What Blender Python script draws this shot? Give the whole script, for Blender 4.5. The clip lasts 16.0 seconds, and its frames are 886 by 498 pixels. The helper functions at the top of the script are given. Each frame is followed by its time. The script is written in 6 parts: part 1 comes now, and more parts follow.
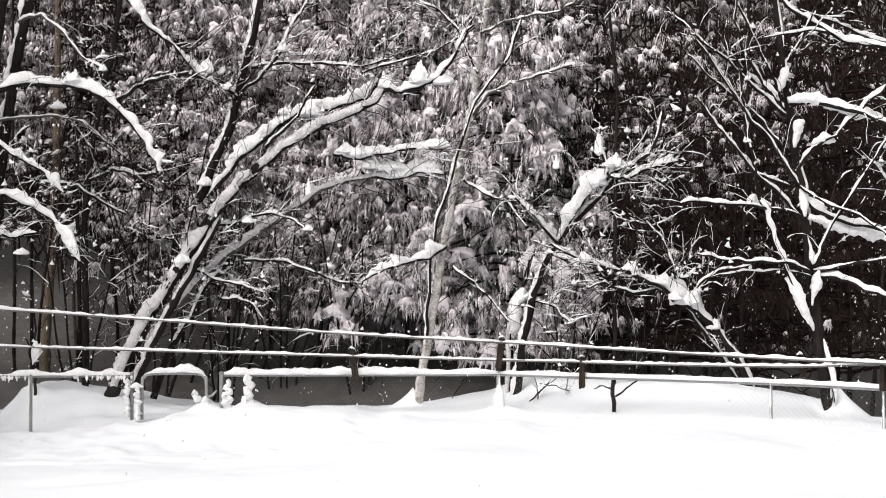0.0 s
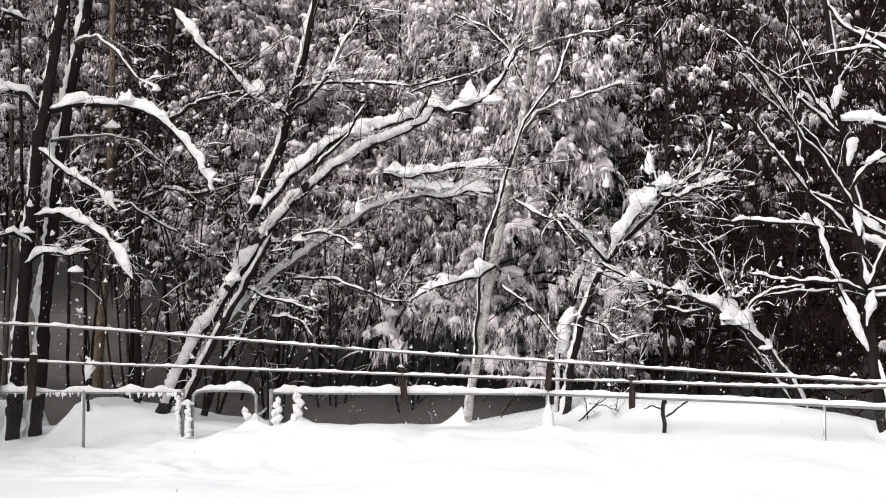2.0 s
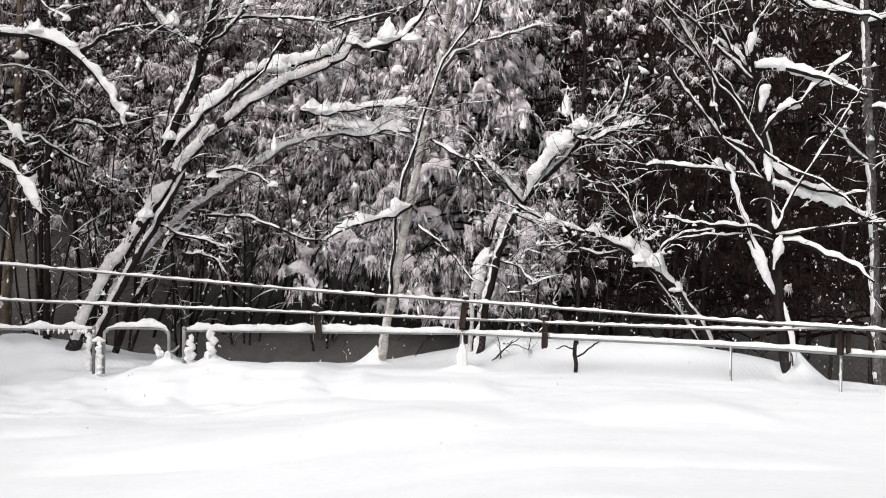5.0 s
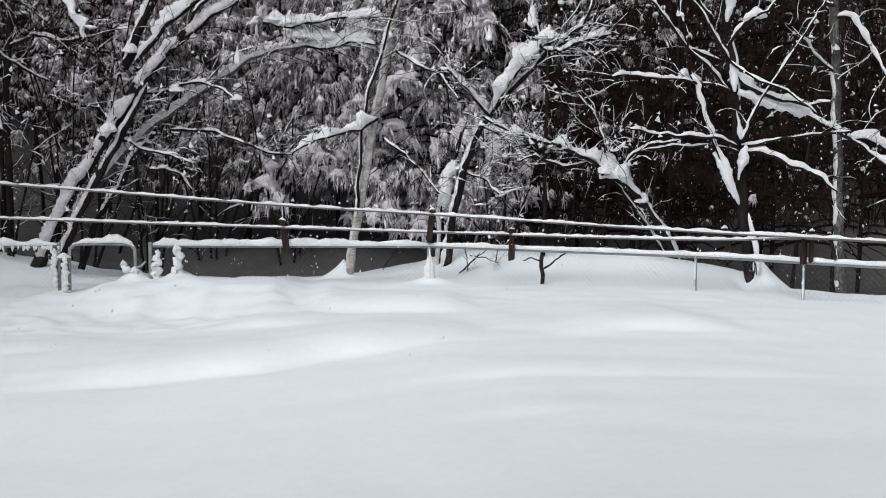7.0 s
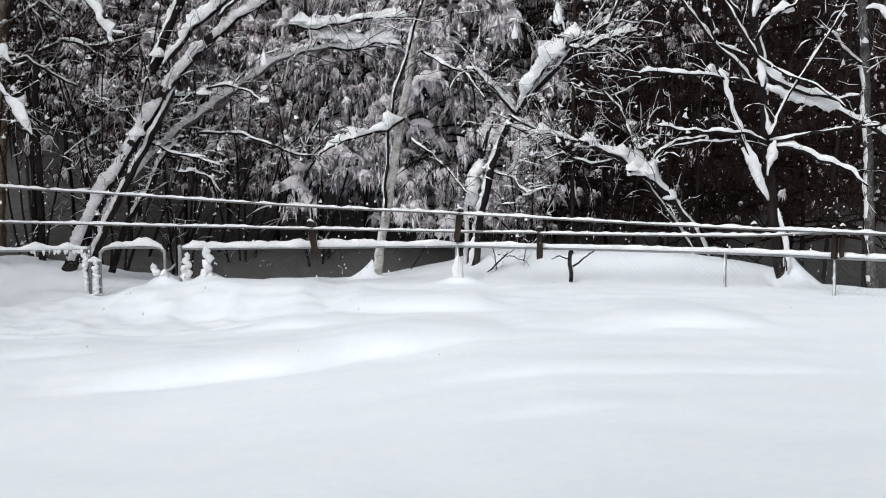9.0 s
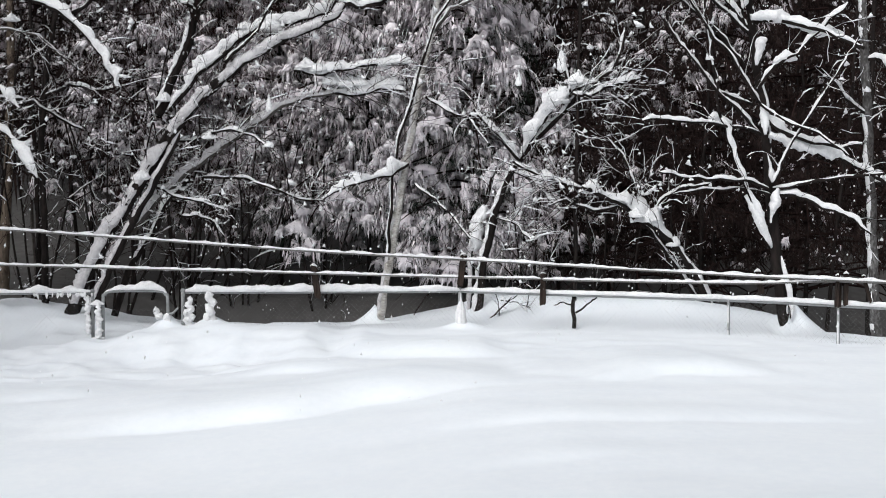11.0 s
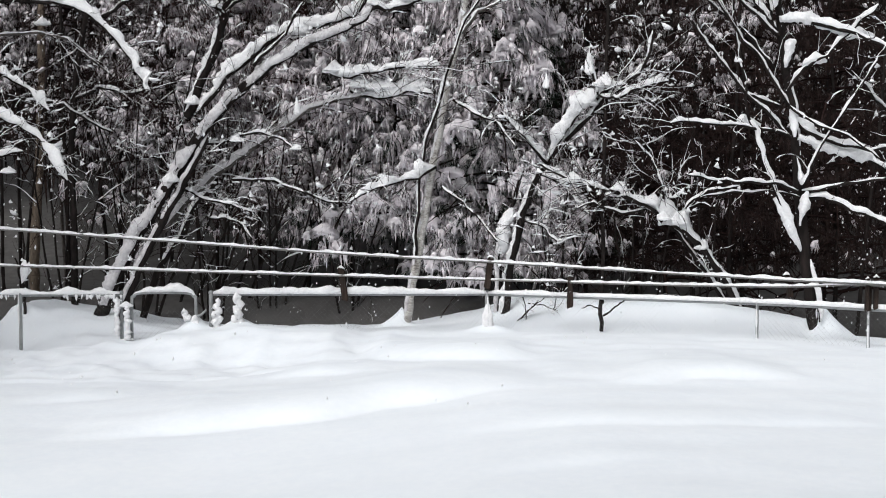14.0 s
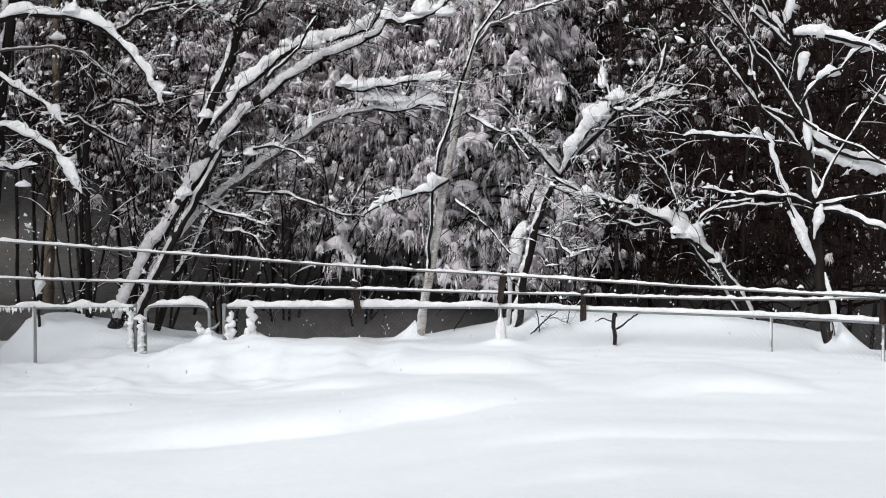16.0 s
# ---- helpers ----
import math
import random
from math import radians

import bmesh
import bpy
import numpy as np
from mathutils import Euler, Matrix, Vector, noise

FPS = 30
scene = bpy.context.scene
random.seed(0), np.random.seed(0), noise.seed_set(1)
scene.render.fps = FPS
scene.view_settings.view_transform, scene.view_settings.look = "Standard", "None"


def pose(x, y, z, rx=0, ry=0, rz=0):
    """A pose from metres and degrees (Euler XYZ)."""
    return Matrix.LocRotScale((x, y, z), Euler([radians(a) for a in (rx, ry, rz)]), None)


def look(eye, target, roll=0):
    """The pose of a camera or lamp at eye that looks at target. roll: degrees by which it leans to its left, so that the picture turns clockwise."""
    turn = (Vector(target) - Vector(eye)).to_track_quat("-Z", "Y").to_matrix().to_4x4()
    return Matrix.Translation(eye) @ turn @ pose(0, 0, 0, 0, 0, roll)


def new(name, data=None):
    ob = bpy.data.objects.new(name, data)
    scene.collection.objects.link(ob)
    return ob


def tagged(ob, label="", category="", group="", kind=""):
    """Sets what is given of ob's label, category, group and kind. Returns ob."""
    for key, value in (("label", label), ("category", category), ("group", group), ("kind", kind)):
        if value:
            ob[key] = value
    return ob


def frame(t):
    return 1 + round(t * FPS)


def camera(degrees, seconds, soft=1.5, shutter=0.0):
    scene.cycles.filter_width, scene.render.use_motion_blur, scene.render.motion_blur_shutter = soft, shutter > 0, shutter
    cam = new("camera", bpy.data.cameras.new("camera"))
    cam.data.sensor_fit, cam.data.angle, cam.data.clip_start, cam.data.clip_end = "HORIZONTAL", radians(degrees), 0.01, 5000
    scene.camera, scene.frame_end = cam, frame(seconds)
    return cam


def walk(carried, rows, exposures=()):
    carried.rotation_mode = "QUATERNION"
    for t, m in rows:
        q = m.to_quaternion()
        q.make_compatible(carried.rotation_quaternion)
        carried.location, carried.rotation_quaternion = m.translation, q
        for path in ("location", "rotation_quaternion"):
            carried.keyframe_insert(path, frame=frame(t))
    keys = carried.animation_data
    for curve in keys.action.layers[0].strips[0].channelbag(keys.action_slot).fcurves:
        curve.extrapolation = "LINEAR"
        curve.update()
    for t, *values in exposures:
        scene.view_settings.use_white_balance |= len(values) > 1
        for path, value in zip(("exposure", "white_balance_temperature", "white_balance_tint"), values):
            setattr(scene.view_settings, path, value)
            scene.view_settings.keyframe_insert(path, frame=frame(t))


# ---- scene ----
EYE = 1.55
ROWS = [
    (0, 0, 1.702, 0.2),
    (0.5, 1.095, 1.62, 0.291),
    (1, 2.415, 1.735, 0.192),
    (1.5, 2.683, 2.226, 0.093),
    (2, 2.305, 2.583, -0.015),
    (2.5, 1.957, 2.47, -0.143),
    (3, 1.686, 2.415, -0.217),
    (3.5, 1.086, 2.557, -0.113),
    (4, 0.102, 2.385, -0.185),
    (4.5, -0.85, 1.676, -0.484),
    (5, -1.649, -0.231, -0.722),
    (5.2, -1.83, -0.938, -0.754),
    (7.3, -3.278, -4.475, -0.264),
    (7.5, -3.077, -4.558, -0.091),
    (8, -2.453, -4.755, 0.239),
    (8.5, -2.139, -4.707, 0.489),
    (9, -1.964, -4.334, 0.484),
    (11.3, -1.755, -2.126, 0.082),
    (11.5, -1.577, -2.318, 0.195),
    (12, -1.024, -2.569, 0.482),
    (12.5, -0.616, -2.485, 0.385),
    (13, -0.494, -2.33, 0.255),
    (13.5, -0.446, -2.224, 0.114),
    (14, -0.518, -2.068, 0.075),
    (14.5, -0.596, -1.89, 0.156),
    (15, -0.564, -1.619, 0.283),
    (15.5, -0.157, -1.395, 0.301),
    (16, 0.095, -1.454, 0.089),
]
cam = camera(40.0, 16.0, soft=1.0)
walk(cam, [(t, pose(0, 0, EYE, 90 + pitch, roll, yaw)) for t, yaw, pitch, roll in ROWS],
     exposures=[(0.0, 0.46, 6700, 12), (4.5, 0.38, 6700, 12), (5.2, 0.28, 6650, 11.5), (7.3, -0.14, 6250, 8.8), (8.0, -0.02, 6250, 8.8), (8.5, 0.06, 6250, 8.8), (11.5, 0.1, 6300, 9.2), (16.0, 0.14, 6330, 9.2)])

# ---- light: overcast sky with falling snow ----
world = bpy.data.worlds.new("overcast")
scene.world = world
world.use_nodes = True
wn, wl = world.node_tree.nodes, world.node_tree.links
sky = wn.new("ShaderNodeTexSky")
sky.sky_type, sky.sun_disc = "NISHITA", False
sky.sun_elevation, sky.sun_rotation = radians(46), radians(-145)
sky.air_density, sky.dust_density = 1.0, 4.0
grey = wn.new("ShaderNodeHueSaturation")
grey.inputs["Saturation"].default_value = 0.12
wl.new(sky.outputs[0], grey.inputs["Color"])
wl.new(grey.outputs[0], wn["Background"].inputs["Color"])
wn["Background"].inputs["Strength"].default_value = 0.115
sun_data = bpy.data.lights.new("sun", "SUN")
sun_data.energy, sun_data.angle, sun_data.color = 1.5, radians(45), (1.0, 0.98, 0.95)
sun = new("sun", sun_data)
sun.matrix_world = look((-13, -9, 24), (0, 10, 0))


# ---- materials ----
def material(name, colours, scale, rough=0.9, bump=0.3, fine=4.0, stretch=(1, 1, 1), spec=0.2, island=0.0):
    """Two scales of noise over a colour ramp, with relief from the finer one."""
    m = bpy.data.materials.new(name)
    m.use_nodes = True
    n, l = m.node_tree.nodes, m.node_tree.links
    b = n["Principled BSDF"]
    co = n.new("ShaderNodeTexCoord")
    mp = n.new("ShaderNodeMapping")
    mp.inputs["Scale"].default_value = stretch
    l.new(co.outputs["Object"], mp.inputs["Vector"])
    big, small = n.new("ShaderNodeTexNoise"), n.new("ShaderNodeTexNoise")
    big.inputs["Scale"].default_value, small.inputs["Scale"].default_value = scale, scale * fine
    big.inputs["Detail"].default_value, small.inputs["Detail"].default_value = 4, 6
    for t in (big, small):
        l.new(mp.outputs[0], t.inputs["Vector"])
    mix = n.new("ShaderNodeMix")
    mix.inputs[0].default_value = 0.5
    l.new(big.outputs[0], mix.inputs[2])
    l.new(small.outputs[0], mix.inputs[3])
    value = mix.outputs[0]
    if island:
        geo, add, mul = n.new("ShaderNodeNewGeometry"), n.new("ShaderNodeMath"), n.new("ShaderNodeMath")
        mul.operation, mul.inputs[1].default_value = "MULTIPLY_ADD", island
        mul.inputs[2].default_value = -island / 2
        l.new(geo.outputs["Random Per Island"], mul.inputs[0])
        l.new(mul.outputs[0], add.inputs[0])
        l.new(value, add.inputs[1])
        value = add.outputs[0]
    ramp = n.new("ShaderNodeValToRGB")
    el = ramp.color_ramp.elements
    el[0].position, el[1].position = 0.3, 0.7
    el[0].color, el[1].color = (*colours[0], 1), (*colours[-1], 1)
    for k, c in enumerate(colours[1:-1], 1):
        el.new(0.3 + 0.4 * k / (len(colours) - 1)).color = (*c, 1)
    l.new(value, ramp.inputs[0])
    l.new(ramp.outputs[0], b.inputs["Base Color"])
    b.inputs["Roughness"].default_value = rough
    b.inputs["Specular IOR Level"].default_value = spec
    bm = n.new("ShaderNodeBump")
    bm.inputs["Strength"].default_value, bm.inputs["Distance"].default_value = bump, 0.02
    l.new(small.outputs[0], bm.inputs["Height"])
    l.new(bm.outputs[0], b.inputs["Normal"])
    return m


SNOW = material("fresh_snow", [(0.775, 0.81, 0.85), (0.835, 0.86, 0.885)], 1.5, 0.75, 0.10, 9, spec=0.25)
# Darker than the ground snow: the weaker light among the trees is in this colour.
CAP_SNOW = material("dimmed_snow", [(0.64, 0.63, 0.64), (0.78, 0.775, 0.78), (0.85, 0.85, 0.85)], 6.0, 0.8, 0.7, 7, spec=0.2)
# Greyer and darker than CAP_SNOW; coats the windward trunk faces.
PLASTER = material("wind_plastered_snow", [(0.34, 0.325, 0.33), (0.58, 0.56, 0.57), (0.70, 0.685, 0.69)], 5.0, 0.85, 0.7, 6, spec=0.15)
TWIG_SNOW = material("clinging_snow", [(0.74, 0.74, 0.76), (0.84, 0.84, 0.85)], 9.0, 0.85, 0.3, 4, spec=0.15, island=0.3)
MOTTLED = material("mottled_pale_bark", [(0.022, 0.02, 0.019), (0.075, 0.07, 0.068), (0.24, 0.235, 0.23)], 11, 0.85, 0.7, 4, (1, 1, 0.45))
TAN_BARK = material("tan_bark", [(0.06, 0.045, 0.034), (0.14, 0.108, 0.082), (0.22, 0.175, 0.135)], 6, 0.8, 0.7, 4, (1.5, 1.5, 0.5))
# The faint pink cast over the wood is put into the base colour.
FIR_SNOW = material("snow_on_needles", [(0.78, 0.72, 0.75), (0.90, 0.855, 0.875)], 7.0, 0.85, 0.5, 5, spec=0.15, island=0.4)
FROST = material("frosted_needles", [(0.26, 0.225, 0.24), (0.66, 0.60, 0.625), (0.84, 0.78, 0.805)], 7.0, 0.9, 0.4, 5, spec=0.1, island=0.6)
DARK_BARK = material("wet_dark_bark", [(0.008, 0.007, 0.0065), (0.018, 0.015, 0.014), (0.035, 0.027, 0.025)], 6, 0.9, 0.8, 5, (1, 1, 0.25), spec=0.06)
GREY_BARK = material("grey_bark", [(0.03, 0.027, 0.025), (0.075, 0.066, 0.06), (0.14, 0.125, 0.115)], 7, 0.85, 0.8, 5, (1, 1, 0.3))
BIRCH_BARK = material("peeling_birch_bark", [(0.06, 0.05, 0.044), (0.33, 0.305, 0.28), (0.54, 0.52, 0.49), (0.70, 0.685, 0.66)], 4.5, 0.75, 0.8, 5, (1.3, 1.3, 3.2))
TWIG_BARK = material("twig_bark", [(0.012, 0.0065, 0.006), (0.036, 0.021, 0.019)], 8, 0.95, 0.2, 3, spec=0.05, island=0.4)
# Near black: the gloom inside the wood is put into these needle colours.
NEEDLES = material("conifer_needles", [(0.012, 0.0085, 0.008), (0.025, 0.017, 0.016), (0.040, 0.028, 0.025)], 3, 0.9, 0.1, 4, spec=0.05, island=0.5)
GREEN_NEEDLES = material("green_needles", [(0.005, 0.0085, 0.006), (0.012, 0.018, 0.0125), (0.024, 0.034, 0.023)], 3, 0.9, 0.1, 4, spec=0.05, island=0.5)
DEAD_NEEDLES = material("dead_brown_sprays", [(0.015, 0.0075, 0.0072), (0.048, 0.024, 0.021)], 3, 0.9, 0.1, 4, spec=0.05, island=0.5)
# Dim grey of a shaded, hazy slope put into the base colour.
SLOPE_GREY = material("dim_slope_grey", [(0.066, 0.062, 0.060), (0.095, 0.090, 0.087), (0.13, 0.124, 0.12)], 0.5, 0.95, 0.4, 14)
GALV = material("weathered_galvanised_steel", [(0.16, 0.165, 0.165), (0.32, 0.33, 0.33)], 9, 0.5, 0.15, 5, spec=0.5)
WIRE = material("dull_fence_wire", [(0.17, 0.172, 0.174), (0.28, 0.282, 0.285)], 12, 0.6, 0.1, 4)
STAKE = material("dark_weathered_wood", [(0.008, 0.006, 0.005), (0.022, 0.015, 0.012), (0.050, 0.034, 0.027)], 8, 0.85, 0.7, 4, (1, 1, 0.2))


# ---- mesh helpers ----
class Buf:
    """Vertices and faces of one mesh, gathered before it is linked."""

    def __init__(self):
        self.v, self.f, self.n = [], [], 0

    def add(self, verts, faces):
        self.v.append(np.asarray(verts, float).reshape(-1, 3))
        self.f.extend([tuple(i + self.n for i in q) for q in faces])
        self.n += len(self.v[-1])

    def add_many(self, verts, faces):
        """verts: copies x points x 3; faces: one copy's faces, all of one length."""
        k, p, _ = verts.shape
        off = self.n + np.arange(k)[:, None, None] * p
        self.f.extend(map(tuple, (off + np.asarray(faces)[None]).reshape(-1, len(faces[0])).tolist()))
        self.v.append(verts.reshape(-1, 3))
        self.n += k * p


ROOT = {}


def thing(name, base, label, category, group="", kind=""):
    ob = new(name)
    ob.location = base
    ob.empty_display_size = 0.2
    ROOT[ob.name] = Vector(base)
    return tagged(ob, label, category, group, kind)


def part(name, buf, mat, parent, label="", smooth=True, kind=""):
    """One mesh object under a thing or under a part of it; the vertices are given in the world."""
    me = bpy.data.meshes.new(name)
    origin = ROOT[parent.name] if parent else Vector()
    v = np.concatenate(buf.v) - np.array(origin)
    me.from_pydata(v.tolist(), [], buf.f)
    if smooth:
        me.polygons.foreach_set("use_smooth", [True] * len(me.polygons))
    me.materials.append(mat)
    ob = new(name, me)
    if parent:
        ob.parent = parent
    ROOT[ob.name] = origin
    if label or kind:
        tagged(ob, label, kind=kind)
    return ob


def glide(pts, step):
    """A smooth line through rows of numbers (place, then radius), at even steps."""
    p = np.array(pts, float)
    if len(p) == 2:
        k = max(2, int(np.linalg.norm(p[1, :3] - p[0, :3]) / step))
        return p[0] + (p[1] - p[0]) * np.linspace(0, 1, k + 1)[:, None]
    q = np.vstack([2 * p[0] - p[1], p, 2 * p[-1] - p[-2]])
    out = []
    for i in range(1, len(q) - 2):
        k = max(1, int(np.linalg.norm(q[i + 1, :3] - q[i, :3]) / step))
        t = (np.arange(k) / k)[:, None]
        a, b, c, d = q[i - 1], q[i], q[i + 1], q[i + 2]
        out.append(0.5 * (2 * b + (c - a) * t + (2 * a - 5 * b + 4 * c - d) * t ** 2 + (3 * b - a - 3 * c + d) * t ** 3))
    return np.vstack(out + [p[-1:]])


def unit(v):
    return v / np.maximum(np.linalg.norm(v, axis=-1, keepdims=True), 1e-9)


def wave(x, seed):
    """Smooth noise between about -1 and 1 along a line."""
    return np.array([noise.noise((float(a), seed * 7.13, seed * 1.7)) for a in np.atleast_1d(x)]) * 1.6


def rings(buf, centre, a, b, profile, cap=True):
    """Loft: at each centre a ring spanned by the vectors a and b, by the (cos, sin) rows of profile."""
    k, m = len(centre), len(profile)
    pr = np.asarray(profile)
    v = centre[:, None] + a[:, None] * pr[None, :, :1] + b[:, None] * pr[None, :, 1:]
    faces = [(i * m + j, i * m + (j + 1) % m, (i + 1) * m + (j + 1) % m, (i + 1) * m + j) for i in range(k - 1) for j in range(m)]
    if cap:
        faces += [tuple(range(m))[::-1], tuple(range((k - 1) * m, k * m))]
    buf.add(v.reshape(-1, 3), faces)


def circle(m):
    return [(math.cos(2 * math.pi * i / m), math.sin(2 * math.pi * i / m)) for i in range(m)]


def frames_along(c, up):
    t = unit(np.gradient(c, axis=0))
    u = np.asarray(up, float) - t * (t @ np.asarray(up, float))[:, None]
    u = unit(u)
    return t, u, np.cross(t, u)


def tube(buf, line, sides=8, rough=0.0, seed=0):
    c, r = line[:, :3], line[:, 3]
    if rough:
        r = r * (1 + rough * wave(np.arange(len(r)) * 0.6, seed))
    _, u, s = frames_along(c, (0.13, -0.97, 0.21))
    rings(buf, c, u * r[:, None], s * r[:, None], circle(sides))


def snow_ridge(buf, line, thick, seed, lean=(-0.25, -0.25, 1.0), sides=9, gaps=0.0, lumpy=1.0, wide=0.8, seat=0.5):
    """Snow lying along a branch: a lumpy ridge on its upper, windward side. thick: metres."""
    c, r = line[:, :3], line[:, 3]
    s = np.concatenate([[0], np.cumsum(np.linalg.norm(np.diff(c, axis=0), axis=1))])
    _, u, w = frames_along(c, lean)
    h = thick * (0.7 + lumpy * (0.42 * wave(s * 2.3, seed) + 0.34 * wave(s * 5.0, seed + 3) + (0.5 if thick < 0.04 else 0.14) * wave(s * 13.0, seed + 6)))
    h += thick * 0.5 * lumpy * np.maximum(0, wave(s * 1.3, seed + 9) - 0.45) * 2
    if gaps:
        h *= np.clip((wave(s * 1.1, seed + 5) + 1.0 - gaps) * 3, 0, 1)
    h *= np.clip(np.minimum(s, s[-1] - s) / (0.08 + thick) + 0.15, 0, 1)
    h = np.maximum(h, 0.0)
    pr = np.array(circle(sides))
    k, m = len(c), len(pr)
    half = (r * wide + 0.26 * h) * np.where(h > 0.004, 1, 0.3)
    top = np.where(pr[None, :, 0] > 0, r[:, None] * (0.85 - seat) + h[:, None], r[:, None] * 0.15)
    v = c[:, None] + u[:, None] * (r * seat)[:, None, None] + u[:, None] * (pr[None, :, 0] * top)[..., None] + w[:, None] * (pr[None, :, 1] * half[:, None])[..., None]
    out = unit(v - c[:, None])
    flat = v.reshape(-1, 3)
    rough = np.array([noise.noise(Vector(q) * 7 + Vector((seed, 0, 0))) + 0.5 * noise.noise(Vector(q) * 19) + 0.3 * noise.noise(Vector(q) * 43) for q in flat]).reshape(k, m)
    v = v + out * (rough * (0.5 * h[:, None] + 0.26 * r[:, None]) * max(0.35, min(1.3, lumpy)))[..., None]
    faces = [(i * m + j, i * m + (j + 1) % m, (i + 1) * m + (j + 1) % m, (i + 1) * m + j) for i in range(k - 1) for j in range(m)]
    faces += [tuple(range(m))[::-1], tuple(range((k - 1) * m, k * m))]
    buf.add(v.reshape(-1, 3), faces)


TWIGS = {}


def sprout(tree, line, count, length, rng, level, up, snow, spread):
    """Twigs that fork off a line, some with a thin ridge of snow and small pointed hats of it."""
    dark, white = TWIGS.setdefault(tree.name, (Buf(), Buf()))
    c = line[:, :3]
    t = unit(np.gradient(c, axis=0))
    for _ in range(count):
        i = int((0.12 + 0.88 * rng.random() ** 0.8) * (len(c) - 1))
        side = unit(np.cross(t[i], rng.normal(size=3)))
        d = unit(t[i] * (1.0 - 0.5 * spread) + side * spread + np.array([0, 0, up]) * (0.5 + rng.random()))
        size = length * (0.4 + 1.1 * rng.random())
        r0 = min(line[i, 3] * 0.5, 0.0022 + 0.0038 * size)
        k = 7 if level else 4
        bend = rng.normal(size=3) * 0.45 + np.array([0, 0, 0.1 - 0.5 * rng.random()])
        p = [c[i]]
        for j in range(k):
            p.append(p[-1] + d * size / k)
            d = unit(d + bend / k + rng.normal(size=3) * 0.17)
        p = np.array(p)
        rr = r0 * np.linspace(1, 0.4, k + 1)
        twig = np.column_stack([p, rr])
        tube(dark, twig, 3)
        flat = np.sqrt(max(0.0, 1 - ((p[-1] - p[0])[2] / max(size, 1e-6)) ** 2))
        if rng.random() < snow * (0.25 + 0.75 * flat):
            th = (0.0025 + 0.0055 * rng.random()) * (0.4 + flat)
            _, u, w = frames_along(p, (-0.3, -0.1, 1))
            hh = th * (0.15 + 1.9 * rng.random(k + 1) ** 1.6)
            hh[-1] *= 0.4
            rings(white, p + u * (rr * 0.9 + hh * 0.45)[:, None], u * (hh * 0.6)[:, None], w * (rr * 0.5 + hh * 0.3)[:, None], circle(4))
        if rng.random() < snow * 0.34:
            j = int(rng.integers(1, k))
            wide = 0.016 + 0.042 * rng.random() ** 2
            tall = wide * (0.8 + 1.1 * rng.random())
            at = p[j] + np.array([0, 0, tall * 0.02])
            hat = turned(PEAKS, [int(rng.integers(0, len(PEAKS)))], at[None], np.array([[wide, wide, tall]]), np.array([[0.25 * rng.normal(), 0, -1.0]]), rng)
            white.add_many(hat, LUMP_FACES)
        if level:
            sprout(tree, twig, 1 + int(rng.random() * 3), size * 0.55, rng, level - 1, up, snow * 0.8, spread)


SEED = [0]


def limb(tree, name, mat, pts, snow=0.0, coat=None, twigs=0, length=0.6, up=0.3, cover=0.5, lean=(-0.2, -0.06, 1.0), gaps=0.0, sides=8, label="", spread=0.8, level=1, lumpy=1.0, wide=0.68, bare=0.0, seat=0.62):
    """A trunk or limb through rows (x, y, z, radius), its ridge of snow and its twigs."""
    SEED[0] += 1
    kink = np.random.default_rng(SEED[0] + 500)
    for bow in (0.5, 0.3):
        pts = [pts[0]] + [q for a, b in zip(pts, pts[1:]) for q in ((*[(a[i] + b[i]) / 2 + kink.normal() * min(0.020 * bow, (a[3] + 0.012) * bow) for i in range(3)], (a[3] + b[3]) / 2), b)]
    line = glide(pts, 0.06)
    buf = Buf()
    tube(buf, line, sides, 0.16, SEED[0])
    ob = part(name, buf, mat, tree, label)
    if snow:
        white = Buf()
        run = glide(pts, 0.035)
        snow_ridge(white, run[int(bare * len(run)):], snow, SEED[0], lean, 9, gaps, lumpy, wide, seat)
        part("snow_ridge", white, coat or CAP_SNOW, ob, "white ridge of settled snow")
    if twigs:
        sprout(tree, line, twigs, length, np.random.default_rng(SEED[0]), level, up, cover, spread)
    return ob


def hat(tree, place, wide, tall, lean=0.0, wedge=False):
    """A ragged peak of snow balanced on a branch, or with wedge, packed into a fork with its point down."""
    SEED[0] += 1
    v, f = ball(4)
    z = v[:, 2] + 0.5
    w = v * 1.0
    if wedge:
        w[:, :2] *= (0.10 + 1.35 * z)[:, None]
        w[:, 0] += 0.42 * z * (1 if lean >= 0 else -1)
        w[:, 2] = z + 0.3 * np.array([noise.noise((q[0] * 5, q[1] * 5, SEED[0])) for q in v]) * z + 0.35 * v[:, 0] * z * (-1 if lean >= 0 else 1)
    else:
        w[:, :2] *= (1.3 * (1 - z) ** 0.8 + 0.1)[:, None]
        w[:, 2] = np.where(z < 0.3, z * 0.3 + 0.21, z)
    n = np.array([noise.noise(Vector(q) * 2.6 + Vector((SEED[0] * 3.0, 0, 0))) + 0.5 * noise.noise(Vector(q) * 7 + Vector((SEED[0], 0, 0))) for q in v])
    w[:, :2] *= (1 + 0.4 * n)[:, None]
    w[:, 2] *= 1 + 0.2 * n
    w[:, 0] += lean * w[:, 2]
    buf = Buf()
    buf.add(np.array(place) + w * np.array([wide, wide * 0.7, tall]) - np.array([0, 0, 0.2 * tall]), f)
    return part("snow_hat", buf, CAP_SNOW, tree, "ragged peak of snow")


